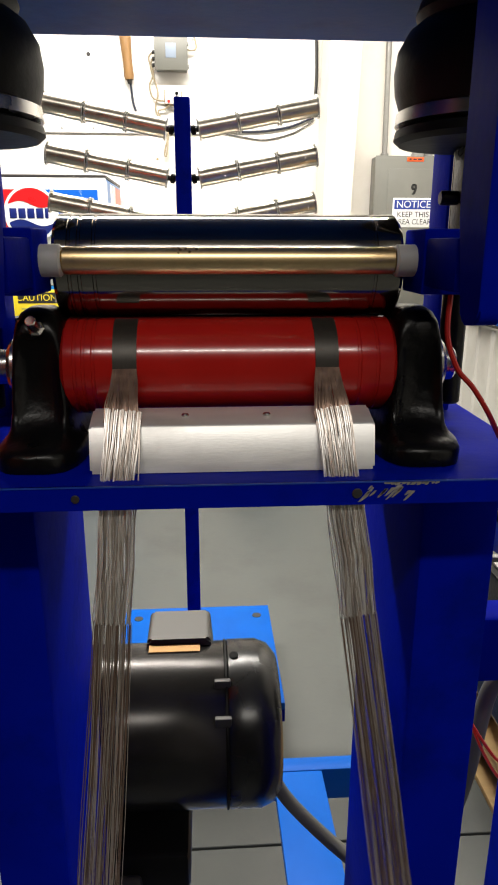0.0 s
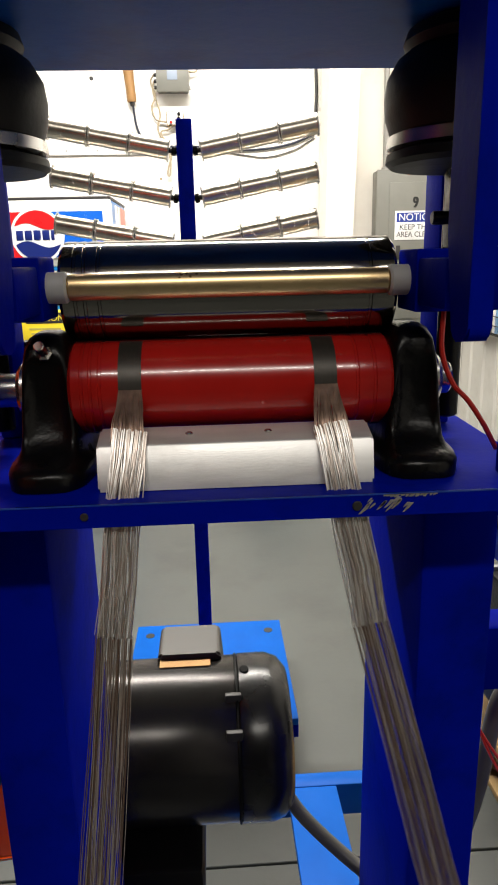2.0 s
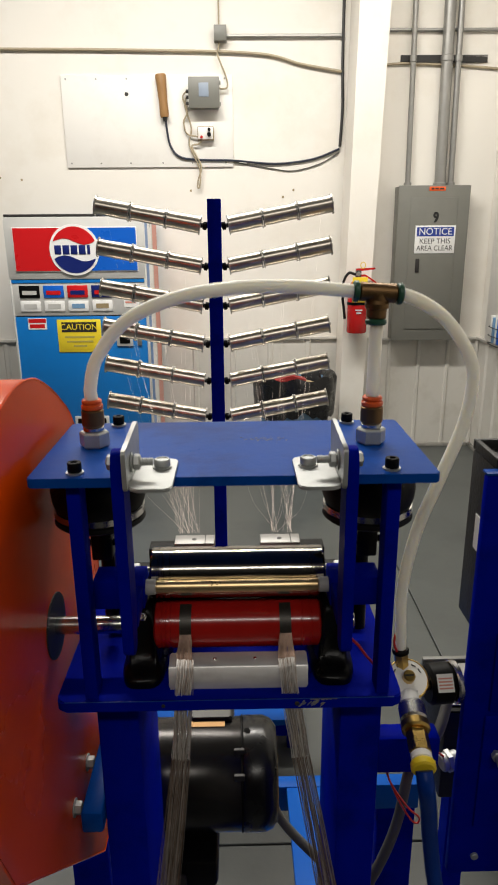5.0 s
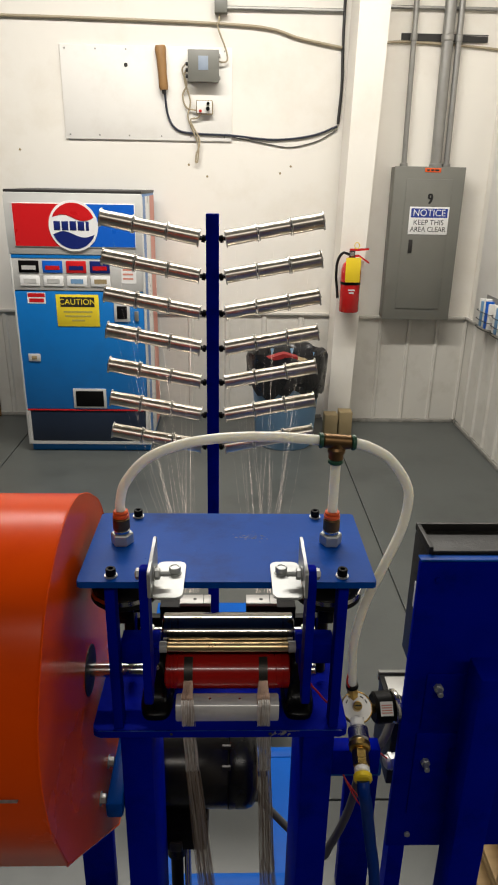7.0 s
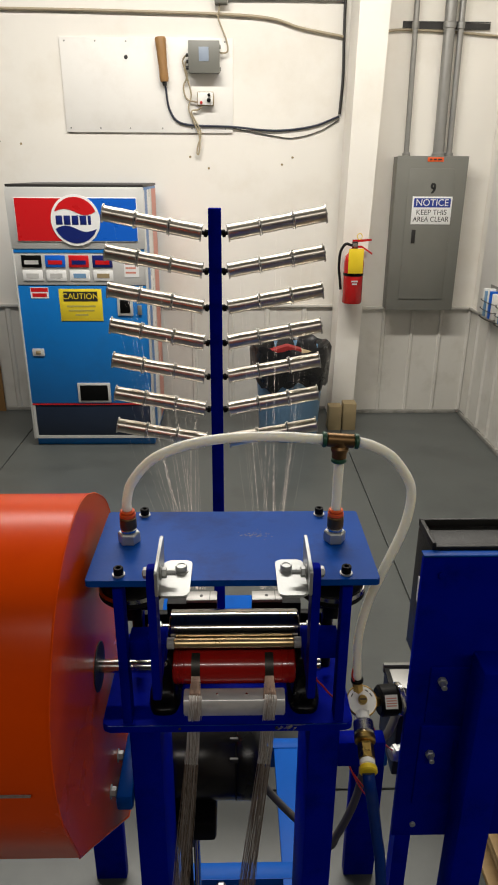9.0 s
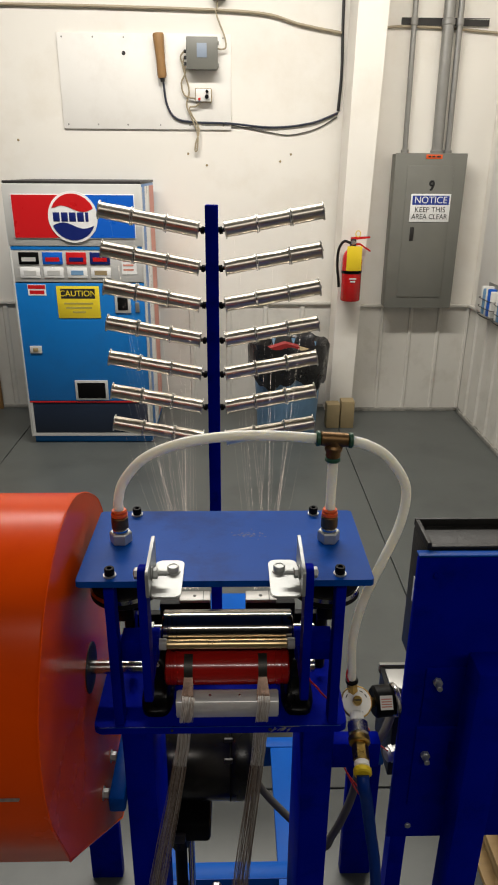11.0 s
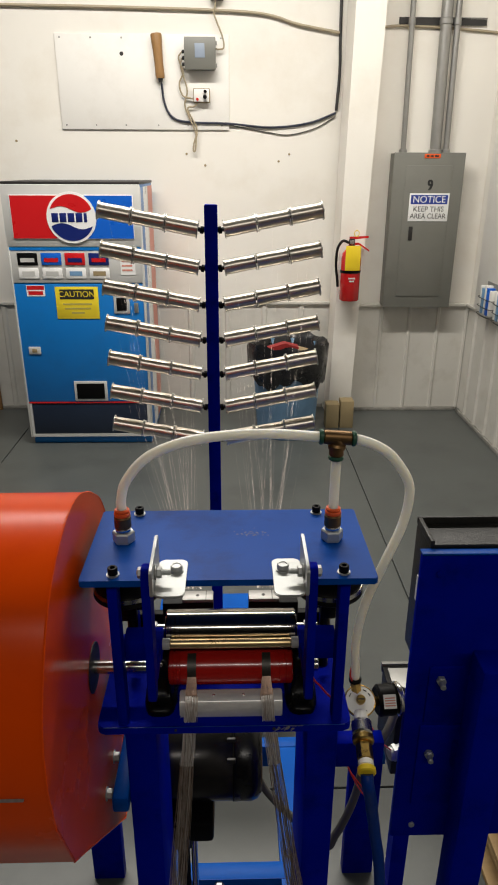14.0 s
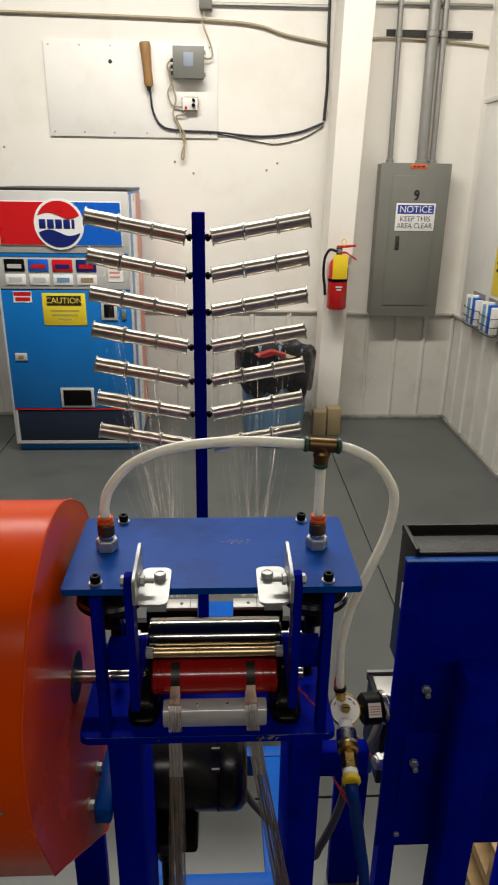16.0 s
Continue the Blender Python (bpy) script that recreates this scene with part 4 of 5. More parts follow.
def angle_bracket(s):
    f = lambda x: MX + s * x
    t = thing("angle_bracket", "bright zinc plated angle bracket bolted to the top plate", "bracket", "angle brackets")
    xs = sorted((f(0.0700), f(0.0730)))
    part("upright_leg", bm_prism(rounded([(0.3360, 1.5540), (0.396, 1.5540), (0.399, 1.5850), (0.392, 1.5860), (0.3360, 1.5815)], 0.003), xs[0], xs[1], "x", 0.0006), M_ZINC, t)
    xs = sorted((f(0.0697), f(0.0415)))
    part("flat_leg", bm_prism(rounded([(xs[0], 0.3360), (xs[1], 0.3360), (xs[1], 0.398), (xs[0], 0.398)], 0.006), 1.5536, 1.5562, "z", 0.0008), M_ZINC, t)
    part("bolt_washer", bm_rod((f(0.0515), 0.378, 1.5563), (f(0.0515), 0.378, 1.5574), 0.0070, 20), M_ZINC, t)
    part("bolt", bm_lathe([(0, 0), (0.0054, 0), (0.0058, 0.0006), (0.0058, 0.0044), (0.0050, 0.0054), (0.0042, 0.0054), (0.0038, 0.0046), (0, 0.0046)], 18, at(f(0.0515), 0.378, 1.5575)), M_ZINC, t)
    z = 1.5675
    bm = bm_rod((f(0.087), 0.358, z), (f(0.0550), 0.358, z), 0.0024, 12)
    for k in range(9):  # thread turns on the free end
        x = 0.0630 - 0.0009 * k
        bm_rod((f(x), 0.358, z), (f(x - 0.00045), 0.358, z), 0.0028, 12, bm=bm)
    part("bolt_shank", bm, M_ZINC, t)
    part("bolt_nut", bm_hex((f(0.0684), 0.358, z), (f(0.0636), 0.358, z), 0.0055), M_ZINC, t)
    part("bolt_head", bm_hex((f(0.0820), 0.358, z), (f(0.0862), 0.358, z), 0.0055), M_ZINC, t)
    part("bolt_washer", bm_rod((f(0.0697), 0.358, z), (f(0.0685), 0.358, z), 0.0070, 18), M_ZINC, t)


for s in (-1, 1):
    swing_arm(s)
    angle_bracket(s)


def roll(name, label, y, z, r, x0, x1, material, shaft, rings=()):
    t = thing(name, label, "roller")
    prof = [(0, 0), (r - 0.0015, 0), (r, 0.0015)]
    for p in rings:
        prof += [(r, p), (r - 0.0004, p + 0.0003), (r - 0.0004, p + 0.0013), (r, p + 0.0016)]
    L = x1 - x0
    prof += [(r, L - 0.0015), (r - 0.0015, L), (0, L)]
    part("barrel", bm_lathe(prof, 64, at(x0, y, z, ALONG_X)), material, t)
    for xa in (x0 + 0.0002, x1 + 0.0012):
        part("end_ring", bm_rod((xa - 0.0012, y, z), (xa, y, z), r * 0.72, 32, 0.0003), M_DARK, t)
    if shaft:
        part("shaft", bm_rod((shaft[0], y, z), (x0 - 0.0002, y, z), 0.0075, 20), M_STEEL, t)
        part("shaft", bm_rod((x1 + 0.0002, y, z), (shaft[1], y, z), 0.0075, 20), M_STEEL, t)
    return t


roll("chrome_roll", "polished chrome upper press roll", 0.4395, 1.4405, 0.0215, -0.1600, -0.0165, M_CHROME, None, (0.006, 0.010, 0.016, 0.131))
roll("red_roll", "dark red rubber lower press roll", 0.4265, 1.3995, 0.0203, -0.1575, -0.0200, M_RED, (-0.252, 0.010), (0.005, 0.0085, 0.0125, 0.121, 0.1285))
t = thing("brass_roll", "thin polished brass guide tube", "guide tube")
part("tube", bm_rod((-0.1532, 0.41, 1.4435), (-0.0238, 0.41, 1.4435), 0.0052, 28, 0.0004), M_BRASS_T, t)
for xa in (-0.1540, -0.0236):
    part("end_plug", bm_rod((xa, 0.41, 1.4435), (xa + 0.0007, 0.41, 1.4435), 0.0046, 20, 0.0001), M_BRASS, t)
random.seed(17)
for k in range(12):
    xa, aa = -0.108 + random.gauss(0, 0.0030), radians(random.uniform(35, 80))
    rr = random.uniform(0.0003, 0.0007)
    part("pit", bm_rod((xa, 0.41 - 0.0050 * math.cos(aa), 1.4435 + 0.0050 * math.sin(aa)), (xa, 0.41 - 0.0053 * math.cos(aa), 1.4435 + 0.0053 * math.sin(aa)), rr, 7, 0.0001), M_BRONZE, t)


def guide_block():
    t = thing("guide_block", "machined aluminium block with sloped top on the bed plate", "block")
    prof = [(0.3860, 1.3643), (0.3895, 1.3815), (0.3905, 1.3825), (0.4035, 1.3862), (0.4055, 1.3850), (0.4055, 1.3643)]
    part("bar", bm_prism(prof, -0.1445, -0.0325, "x", 0.0010), M_ALU, t)
    for x in (-0.131, -0.1075, -0.075, -0.046):
        part("screw", bm_lathe([(0, 0), (0.0015, 0), (0.0016, 0.0005), (0.0012, 0.0010), (0, 0.0010)], 12, at(x, 0.397, 1.3842)), M_STEEL, t)


guide_block()


def clamp_bar():
    t = thing("clamp_bar", "black bar with two aluminium wire clamps", "clamp bar")
    # bar deepened to block light through the nip
    part("bar", bm_box(-0.170, -0.0075, 0.492, 0.510, 1.3700, 1.4150, 0.001), M_BLACKP, t)
    for x0, x1 in ((-0.170, -0.1095), (-0.0670, -0.0075)):
        part("clamp_block", bm_box(x0, x1, 0.492, 0.510, 1.4152, 1.4365, 0.001), M_BLACKP, t)
    for x0 in (-0.1465, -0.0670):
        c = part("clamp", bm_box(x0, x0 + 0.037, 0.493, 0.512, 1.4367, 1.4410, 0.0008), M_GALV, t)
        part("clamp_hole", bm_rod((x0 + 0.018, 0.502, 1.4409), (x0 + 0.018, 0.502, 1.4414), 0.0022, 12), M_DARK, c)
        part("clamp_split", bm_box(x0 + 0.0280, x0 + 0.0288, 0.493, 0.512, 1.4409, 1.4413), M_DARK, c)
    # end plates added, also keeping back light off the bed
    for x0, x1 in ((-0.2085, -0.1702), (-0.0073, 0.0300)):
        part("bar_end", bm_box(x0, x1, 0.5048, 0.5150, 1.3645, 1.412, 0.001), M_BLACKP, t)


clamp_bar()


def pillow_block(s):
    f = lambda x: MX + s * x
    t = thing("pillow_block", "black cast iron pillow block bearing", "bearing", "bearings")
    cx = f(0.0780)
    # cast body: rounded sections from the foot up, hollowed at the front
    bm = bmesh.new()
    rows, n = [], 40
    for z, hw, hd in ((0.0, 0.0175, 0.0395), (0.0055, 0.0178, 0.0398), (0.0078, 0.0168, 0.0385), (0.0092, 0.0150, 0.0330), (0.0130, 0.0138, 0.0270), (0.020, 0.0130, 0.0245), (0.030, 0.0122, 0.0232), (0.040, 0.0114, 0.0218), (0.048, 0.0107, 0.0198), (0.0545, 0.0096, 0.0165), (0.0585, 0.0076, 0.0120), (0.0605, 0.0045, 0.0070)):
        ring = []
        for k in range(n):
            c, q = math.cos(2 * math.pi * k / n), math.sin(2 * math.pi * k / n)
            x, y = hw * abs(c) ** 0.55 * (1 if c > 0 else -1), hd * abs(q) ** 0.6 * (1 if q > 0 else -1)
            if q < -0.3 and 0.011 < z < 0.05:  # front hollow between the two ribs
                y += 0.0075 * max(0, 1 - (abs(x) / (0.78 * hw)) ** 4) * min(1, (0.052 - z) / 0.012) * min(1, (z - 0.006) / 0.012)
            ring.append(bm.verts.new((cx + x, 0.4265 + y, 1.3643 + z)))
        rows.append(ring)
    for a, b in zip(rows, rows[1:]):
        for i in range(n):
            bm.faces.new((a[i], a[(i + 1) % n], b[(i + 1) % n], b[i]))
    bm.faces.new(rows[0][::-1])
    bm.faces.new(rows[-1])
    part("housing", bm, M_BLACK, t, angle=70)
    part("foot_bolt", bm_hex((cx, 0.4605, 1.3726), (cx, 0.4605, 1.3775), 0.006), M_BLACK, t)
    part("insert", bm_rod((cx - 0.0145, 0.4265, 1.3995), (cx + 0.0145, 0.4265, 1.3995), 0.0125, 24), M_STEEL, t)
    if s > 0:
        return
    n = part("grease_fitting", bm_rod((cx + 0.001, 0.4085, 1.4175), (cx + 0.0005, 0.402, 1.4215), 0.0022, 10), M_STEEL, t)
    part("fitting_hex", bm_hex((cx + 0.001, 0.410, 1.4165), (cx + 0.001, 0.4075, 1.4182), 0.0034), M_STEEL, n)


for s in (-1, 1):
    pillow_block(s)


def air_spring(x):
    y = 0.4405
    t = thing("air_spring", "black rubber air spring under the top plate", "air spring", "air springs")
    part("bellows", bm_lathe([(0, 1.5462), (0.024, 1.5462), (0.0290, 1.5440), (0.0305, 1.5395), (0.0290, 1.5360), (0.0330, 1.5330), (0.0370, 1.5260), (0.0380, 1.5180), (0.0372, 1.5100), (0.0350, 1.5035), (0, 1.5035)], 48, at(x, y, 0)), M_RUBBER, t)
    part("girdle", bm_lathe([(0.0340, 1.5034), (0.0362, 1.5028), (0.0366, 1.4980), (0.0345, 1.4970), (0, 1.4970)], 48, at(x, y, 0)), M_STEEL, t, "bright metal girdle band")
    part("lower_cap", bm_lathe([(0.0335, 1.4969), (0.0362, 1.4958), (0.0368, 1.4925), (0.0345, 1.4905), (0.010, 1.4905), (0, 1.4905)], 48, at(x, y, 0)), M_RUBBER, t)
    k = part("clevis", bm_box(x - 0.0085, x + 0.0085, y - 0.008, y + 0.008, 1.4558, 1.4904, 0.002), M_BLACK, t)
    part("clevis_pin", bm_rod((x - 0.016, y, 1.4690), (x + 0.016, y, 1.4690), 0.003, 12), M_BLACK, k)
    part("rod", bm_rod((x, y + 0.014, 1.375), (x, y + 0.014, 1.4904), 0.006, 14), M_BLACK, t)


for x in (-0.200, 0.0195):
    air_spring(x)


def air_fitting(x):
    y, z = 0.4405, 1.5534
    t = thing("air_fitting", "push-in air fitting with an orange collar", "air fitting", "air fittings")
    part("hex_base", bm_hex((x, y, z), (x, y, z + 0.0125), 0.0118, 0.0014), M_ZINC, t)
    part("seat", bm_rod((x, y, z + 0.0126), (x, y, z + 0.0165), 0.0082, 20), M_STEEL, t)
    part("sleeve", bm_rod((x, y, z + 0.0166), (x, y, z + 0.0300), 0.0088, 24, 0.001), M_BRONZE, t)
    part("collar", bm_rod((x, y, z + 0.0301), (x, y, z + 0.0345), 0.0085, 24, 0.001), M_ORING, t)
    part("release_ring", bm_rod((x, y, z + 0.0346), (x, y, z + 0.0380), 0.0078, 24, 0.001), M_ORING, t)


for x in (-0.200, 0.0195):
    air_fitting(x)


def tee():
    c = Vector((0.0170, 0.436, 1.671))
    t = thing("tee_fitting", "bronze tee fitting with green collars joining the air tubes", "tee fitting")
    part("cross_barrel", bm_rod(c + Vector((-0.012, 0, 0.001)), c + Vector((0.016, 0, -0.001)), 0.0072, 20, 0.001), M_BRONZE, t)
    part("stem_barrel", bm_rod(c + Vector((0.002, 0, 0)), c + Vector((0.0015, 0, -0.019)), 0.0076, 20, 0.001), M_BRONZE, t)
    part("stem_bulge", bm_lathe([(0.005, -0.013), (0.0088, -0.0115), (0.0092, -0.008), (0.0075, -0.0055)], 20, at(c.x + 0.0017, c.y, c.z)), M_BRONZE, t)
    for a, b in (((-0.0165, 0, 0.0012), (-0.0121, 0, 0.001)), ((0.0161, 0, -0.001), (0.0205, 0, -0.0012)), ((0.0015, 0, -0.0235), (0.0015, 0, -0.0191))):
        part("collar", bm_rod(c + Vector(a), c + Vector(b), 0.0080, 20, 0.001), M_GREEN, t)


tee()


def tube_run(label, pts, r, material, name="air_tube"):
    return tagged(part(name, bm_tube(spline(pts, 10), r, 14), material), label, "hose")


tube_run("milky plastic air tube arching from the fitting to the tee", [(-0.2000, 0.4405, 1.5904), (-0.2000, 0.441, 1.602), (-0.193, 0.440, 1.624), (-0.170, 0.437, 1.651), (-0.133, 0.434, 1.6680), (-0.088, 0.433, 1.6755), (-0.042, 0.434, 1.6760), (0.0010, 0.436, 1.6722)], 0.0051, M_HOSE)
tube_run("short milky plastic air tube below the tee", [(0.0195, 0.4405, 1.5904), (0.0195, 0.440, 1.62), (0.0190, 0.436, 1.6475)], 0.0051, M_HOSE)
tube_run("milky plastic air tube drooping from the tee to the regulator", [(0.0370, 0.436, 1.6696), (0.054, 0.440, 1.663), (0.076, 0.446, 1.648), (0.095, 0.447, 1.622), (0.100, 0.447, 1.600), (0.095, 0.446, 1.565), (0.079, 0.444, 1.520), (0.0640, 0.448, 1.470), (0.0575, 0.456, 1.410), (0.0625, 0.466, 1.345)], 0.0051, M_HOSE)


def regulator():
    t = thing("air_regulator", "white air regulator with brass fittings", "air regulator")
    c = Vector((0.068, 0.455, 1.318))
    tilt = pose(0, 0, 0, 34, 0, 0)
    part("body", bm_lathe([(0, -0.034), (0.011, -0.034), (0.013, -0.024), (0.0165, -0.010), (0.0185, -0.004), (0.0188, 0.0), (0.0175, 0.002), (0, 0.002)], 32, at(*c) @ tilt), M_WHITEP, t)
    part("screw", bm_rod((0, 0, 0.002), (0, 0, 0.010), 0.0055, 16), M_BRASS, t).matrix_basis = at(*c) @ tilt
    part("screw_slot", bm_box(-0.004, 0.004, -0.0008, 0.0008, 0.0100, 0.0106), M_DARK, t).matrix_basis = at(*c) @ tilt
    for a in (30, 60, 120, 150, 250, 290):
        part("dial_bar", bm_box(-0.0022, 0.0022, -0.0006, 0.0006, 0.0020, 0.0024), M_INK, t).matrix_basis = at(*c) @ tilt @ pose(0.0135 * math.cos(radians(a)), 0.0135 * math.sin(radians(a)), 0, 0, 0, a + 90)
    part("dial_rim", bm_lathe([(0.0172, 0.0015), (0.0182, 0.0024), (0.0192, 0.0015), (0.0192, -0.002)], 32, at(*c) @ tilt), M_BRASS, t)
    part("top_nut", bm_hex(c + Vector((-0.003, 0.012, 0.004)), c + Vector((-0.005, 0.012, 0.020)), 0.0068), M_BRASS, t)
    part("top_ring", bm_rod(c + Vector((-0.005, 0.012, 0.0202)), c + Vector((-0.0055, 0.012, 0.025)), 0.0078, 18), M_BLACKP, t)
    d = Vector((-0.004, -0.066, -0.016)).normalized()
    p = c + Vector((-0.001, -0.010, -0.008))
    for name, a, b, r, m, hexed in (("inlet", 0.0, 0.012, 0.0085, M_WHITEP, 0), ("coupler", 0.0122, 0.030, 0.0122, M_STEEL, 0), ("coupler_sleeve", 0.0302, 0.040, 0.0126, M_BRASS, 0), ("nut", 0.0402, 0.060, 0.0096, M_BRASS, 1), ("ferrule", 0.0602, 0.068, 0.0090, M_WHITEP, 0), ("hose_ring", 0.0682, 0.076, 0.0106, M_YELP, 0)):
        part(name, (bm_hex if hexed else bm_rod)(p + d * a, p + d * b, r), m, t)
    return p + d * 0.0755


tail = regulator()
tube_run("blue rubber air hose running down to the floor", [tail, tail + Vector((0.001, -0.006, -0.012)), (0.0715, 0.378, 1.245), (0.079, 0.392, 1.205), (0.088, 0.402, 1.155), (0.100, 0.404, 1.075), (0.118, 0.41, 0.85), (0.13, 0.43, 0.4), (0.2, 0.5, 0.02), (0.5, 0.6, 0.012), (1.2, 0.4, 0.012)], 0.0072, M_BHOSE, "air_hose")


def gauge():
    t = thing("pressure_gauge", "black pressure gauge with chrome rim", "pressure gauge")
    y, z = 0.490, 1.285
    part("stem", bm_hex((0.084, y - 0.018, z + 0.015), (0.0965, y - 0.004, z + 0.003), 0.0062), M_BRASS, t)
    part("case", bm_rod((0.0970, y, z), (0.1220, y + 0.003, z), 0.0200, 32, 0.003), M_BLACKP, t)
    part("rim", bm_rod((0.1222, y + 0.003, z), (0.1290, y + 0.004, z), 0.0212, 32, 0.0015), M_STEEL, t)
    bmg = bm_box(-0.008, 0.008, -0.0205, -0.0201, -0.008, 0.009)
    part("label", bmg, M_WHITEP, t).matrix_basis = at(0.110, y, z, pose(0, 0, 0, -38, 0, 3))
    for k in range(4):
        part("label_bar", bm_box(-0.0065, 0.0065, -0.0209, -0.0206, -0.005 + k * 0.003, -0.0036 + k * 0.003), M_VSAL, t).matrix_basis = at(0.110, y, z, pose(0, 0, 0, -38, 0, 3))


gauge()
for k, pts in enumerate(([(-0.001, 0.405, 1.432), (-0.002, 0.402, 1.415), (0.002, 0.399, 1.402), (0.009, 0.398, 1.394), (0.016, 0.398, 1.384), (0.024, 0.402, 1.372)], [(0.062, 0.47, 1.352), (0.057, 0.465, 1.360), (0.055, 0.462, 1.352), (0.058, 0.462, 1.343)], [(0.115, 0.50, 1.19), (0.095, 0.51, 1.178), (0.078, 0.51, 1.176), (0.070, 0.51, 1.160), (0.076, 0.51, 1.14), (0.095, 0.51, 1.11), (0.108, 0.51, 1.096), (0.106, 0.51, 1.088), (0.098, 0.51, 1.095), (0.082, 0.51, 1.125), (0.062, 0.512, 1.175)], [(0.100, 0.51, 1.22), (0.115, 0.515, 1.19), (0.135, 0.52, 1.166)])):
    cable("red_wire", "thin red electric wire", pts, 0.0011, M_REDP)
tube_run("grey cable curving under the stand", [(-0.052, 0.640, 0.998), (-0.03, 0.63, 0.96), (0.02, 0.60, 0.925), (0.056, 0.55, 0.94), (0.070, 0.55, 0.963), (0.086, 0.55, 1.008), (0.097, 0.55, 1.055), (0.107, 0.55, 1.13), (0.124, 0.55, 1.152), (0.140, 0.56, 1.173), (0.165, 0.60, 1.205)], 0.0062, M_GREYC, "power_cable")


# ---- motor ----
def motor():
    y, z, r = 0.626, 1.0535, 0.0670
    t = thing("electric_motor", "dark grey electric motor on the stand shelf", "motor")
    part("shell", bm_lathe([(0, 0), (r - 0.003, 0), (r, 0.003), (r, 0.117), (r - 0.001, 0.1185), (0, 0.1185)], 64, at(-0.205, y, z, ALONG_X)), M_MOTOR, t)
    part("end_bell", bm_lathe([(0, 0.0), (r - 0.0005, 0), (r + 0.001, 0.002), (r + 0.001, 0.026), (r - 0.003, 0.036), (r - 0.012, 0.043), (r - 0.03, 0.044), (0, 0.044)], 64, at(-0.0860, y, z, ALONG_X)), M_MOTOR_D, t)
    part("seam", bm_lathe([(r + 0.0005, 0), (r + 0.0014, 0.0004), (r + 0.0014, 0.0016), (r + 0.0005, 0.002)], 64, at(-0.0878, y, z, ALONG_X)), M_BLACKP, t)
    b = part("terminal_box", bm_prism(rounded([(-0.156, z + 0.0385), (-0.096, z + 0.0385), (-0.099, z + 0.0720), (-0.153, z + 0.0720)], 0.004), y + 0.016, y + 0.062, "y", 0.002), M_TBOX, t, "grey terminal box")
    part("rating_plate", bm_box(-0.151, -0.108, y + 0.004, y + 0.015, z + r - 0.003, z + r + 0.0008), M_BRONZE, t)
    for a in (38, 62):
        c, s_ = math.cos(radians(a)), math.sin(radians(a))
        part("clip", bm_box(-0.0965, -0.0835, y - 0.0680 * c - 0.002, y - 0.0680 * c + 0.003, z + 0.0680 * s_ - 0.004, z + 0.0680 * s_ + 0.004, 0.001), M_DARK, t)
    part("lift_boss", bm_rod((-0.080, y - 0.004, z + r - 0.003), (-0.080, y - 0.006, z + r + 0.0025), 0.0038, 14), M_BLACKP, t)
    part("gear_case", bm_box(-0.200, -0.118, 0.555, 0.640, 0.945, 0.9850, 0.006), M_BLACKP, t)
    part("case_plug", bm_box(-0.176, -0.156, 0.548, 0.556, 0.950, 0.970, 0.004), M_DARK, t)
    part("drain", bm_rod((-0.170, 0.60, 0.48), (-0.170, 0.60, 0.9285), 0.010, 14), M_BLACKP, t)
    part("drain_collar", bm_rod((-0.170, 0.60, 0.885), (-0.170, 0.60, 0.925), 0.0165, 20, 0.003), M_BLACK, t)
    part("support_rod", bm_rod((-0.1525, 0.60, 0.505), (-0.1525, 0.60, 0.944), 0.0055, 14), M_STEEL, t, "bright steel support rod")
    part("rod_nut", bm_hex((-0.1525, 0.60, 0.905), (-0.1525, 0.60, 0.918), 0.0105), M_ZINC, t)


motor()


# ---- orange guard ----
def guard():
    t = thing("drive_guard", "orange sheet steel belt guard beside the rolls", "machine guard")
    prof = [tuple(p)[:2] for p in spline([(0.245, 1.374, 0), (0.237, 1.432, 0), (0.241, 1.476, 0), (0.254, 1.512, 0), (0.292, 1.566, 0), (0.338, 1.597, 0), (0.388, 1.611, 0), (0.430, 1.610, 0), (0.466, 1.598, 0), (0.503, 1.578, 0), (0.542, 1.547, 0), (0.578, 1.48, 0), (0.597, 1.40, 0)], 4)]
    prof += [(0.60, 1.12), (0.575, 1.05), (0.515, 1.053), (0.313, 1.255), (0.279, 1.288)]
    part("shell", bm_prism(prof, -0.46, -0.242, "x", 0.002), M_ORANGE, t, angle=25)
    part("seam", bm_tube([Vector((-0.2425, a, b)) for a, b in prof + prof[:1]], 0.0012, 6), M_ORANGE, t)
    part("scratch", bm_box(-0.46, -0.262, 0.2322, 0.2345, 1.4255, 1.4268), M_CHIP, t)
    part("shaft_hole", bm_rod((-0.2423, 0.4265, 1.3995), (-0.2408, 0.4265, 1.3995), 0.028, 32, 0.0003), M_DARK, t, "dark shaft opening")
    for y, z in ((0.424, 1.208), (0.480, 1.208)):
        part("bolt", bm_hex((-0.2418, y, z), (-0.2345, y, z), 0.0062), M_ZINC, t)
        part("stud_washer", bm_rod((-0.2420, y, z), (-0.2408, y, z), 0.0085, 16), M_ZINC, t)


guard()


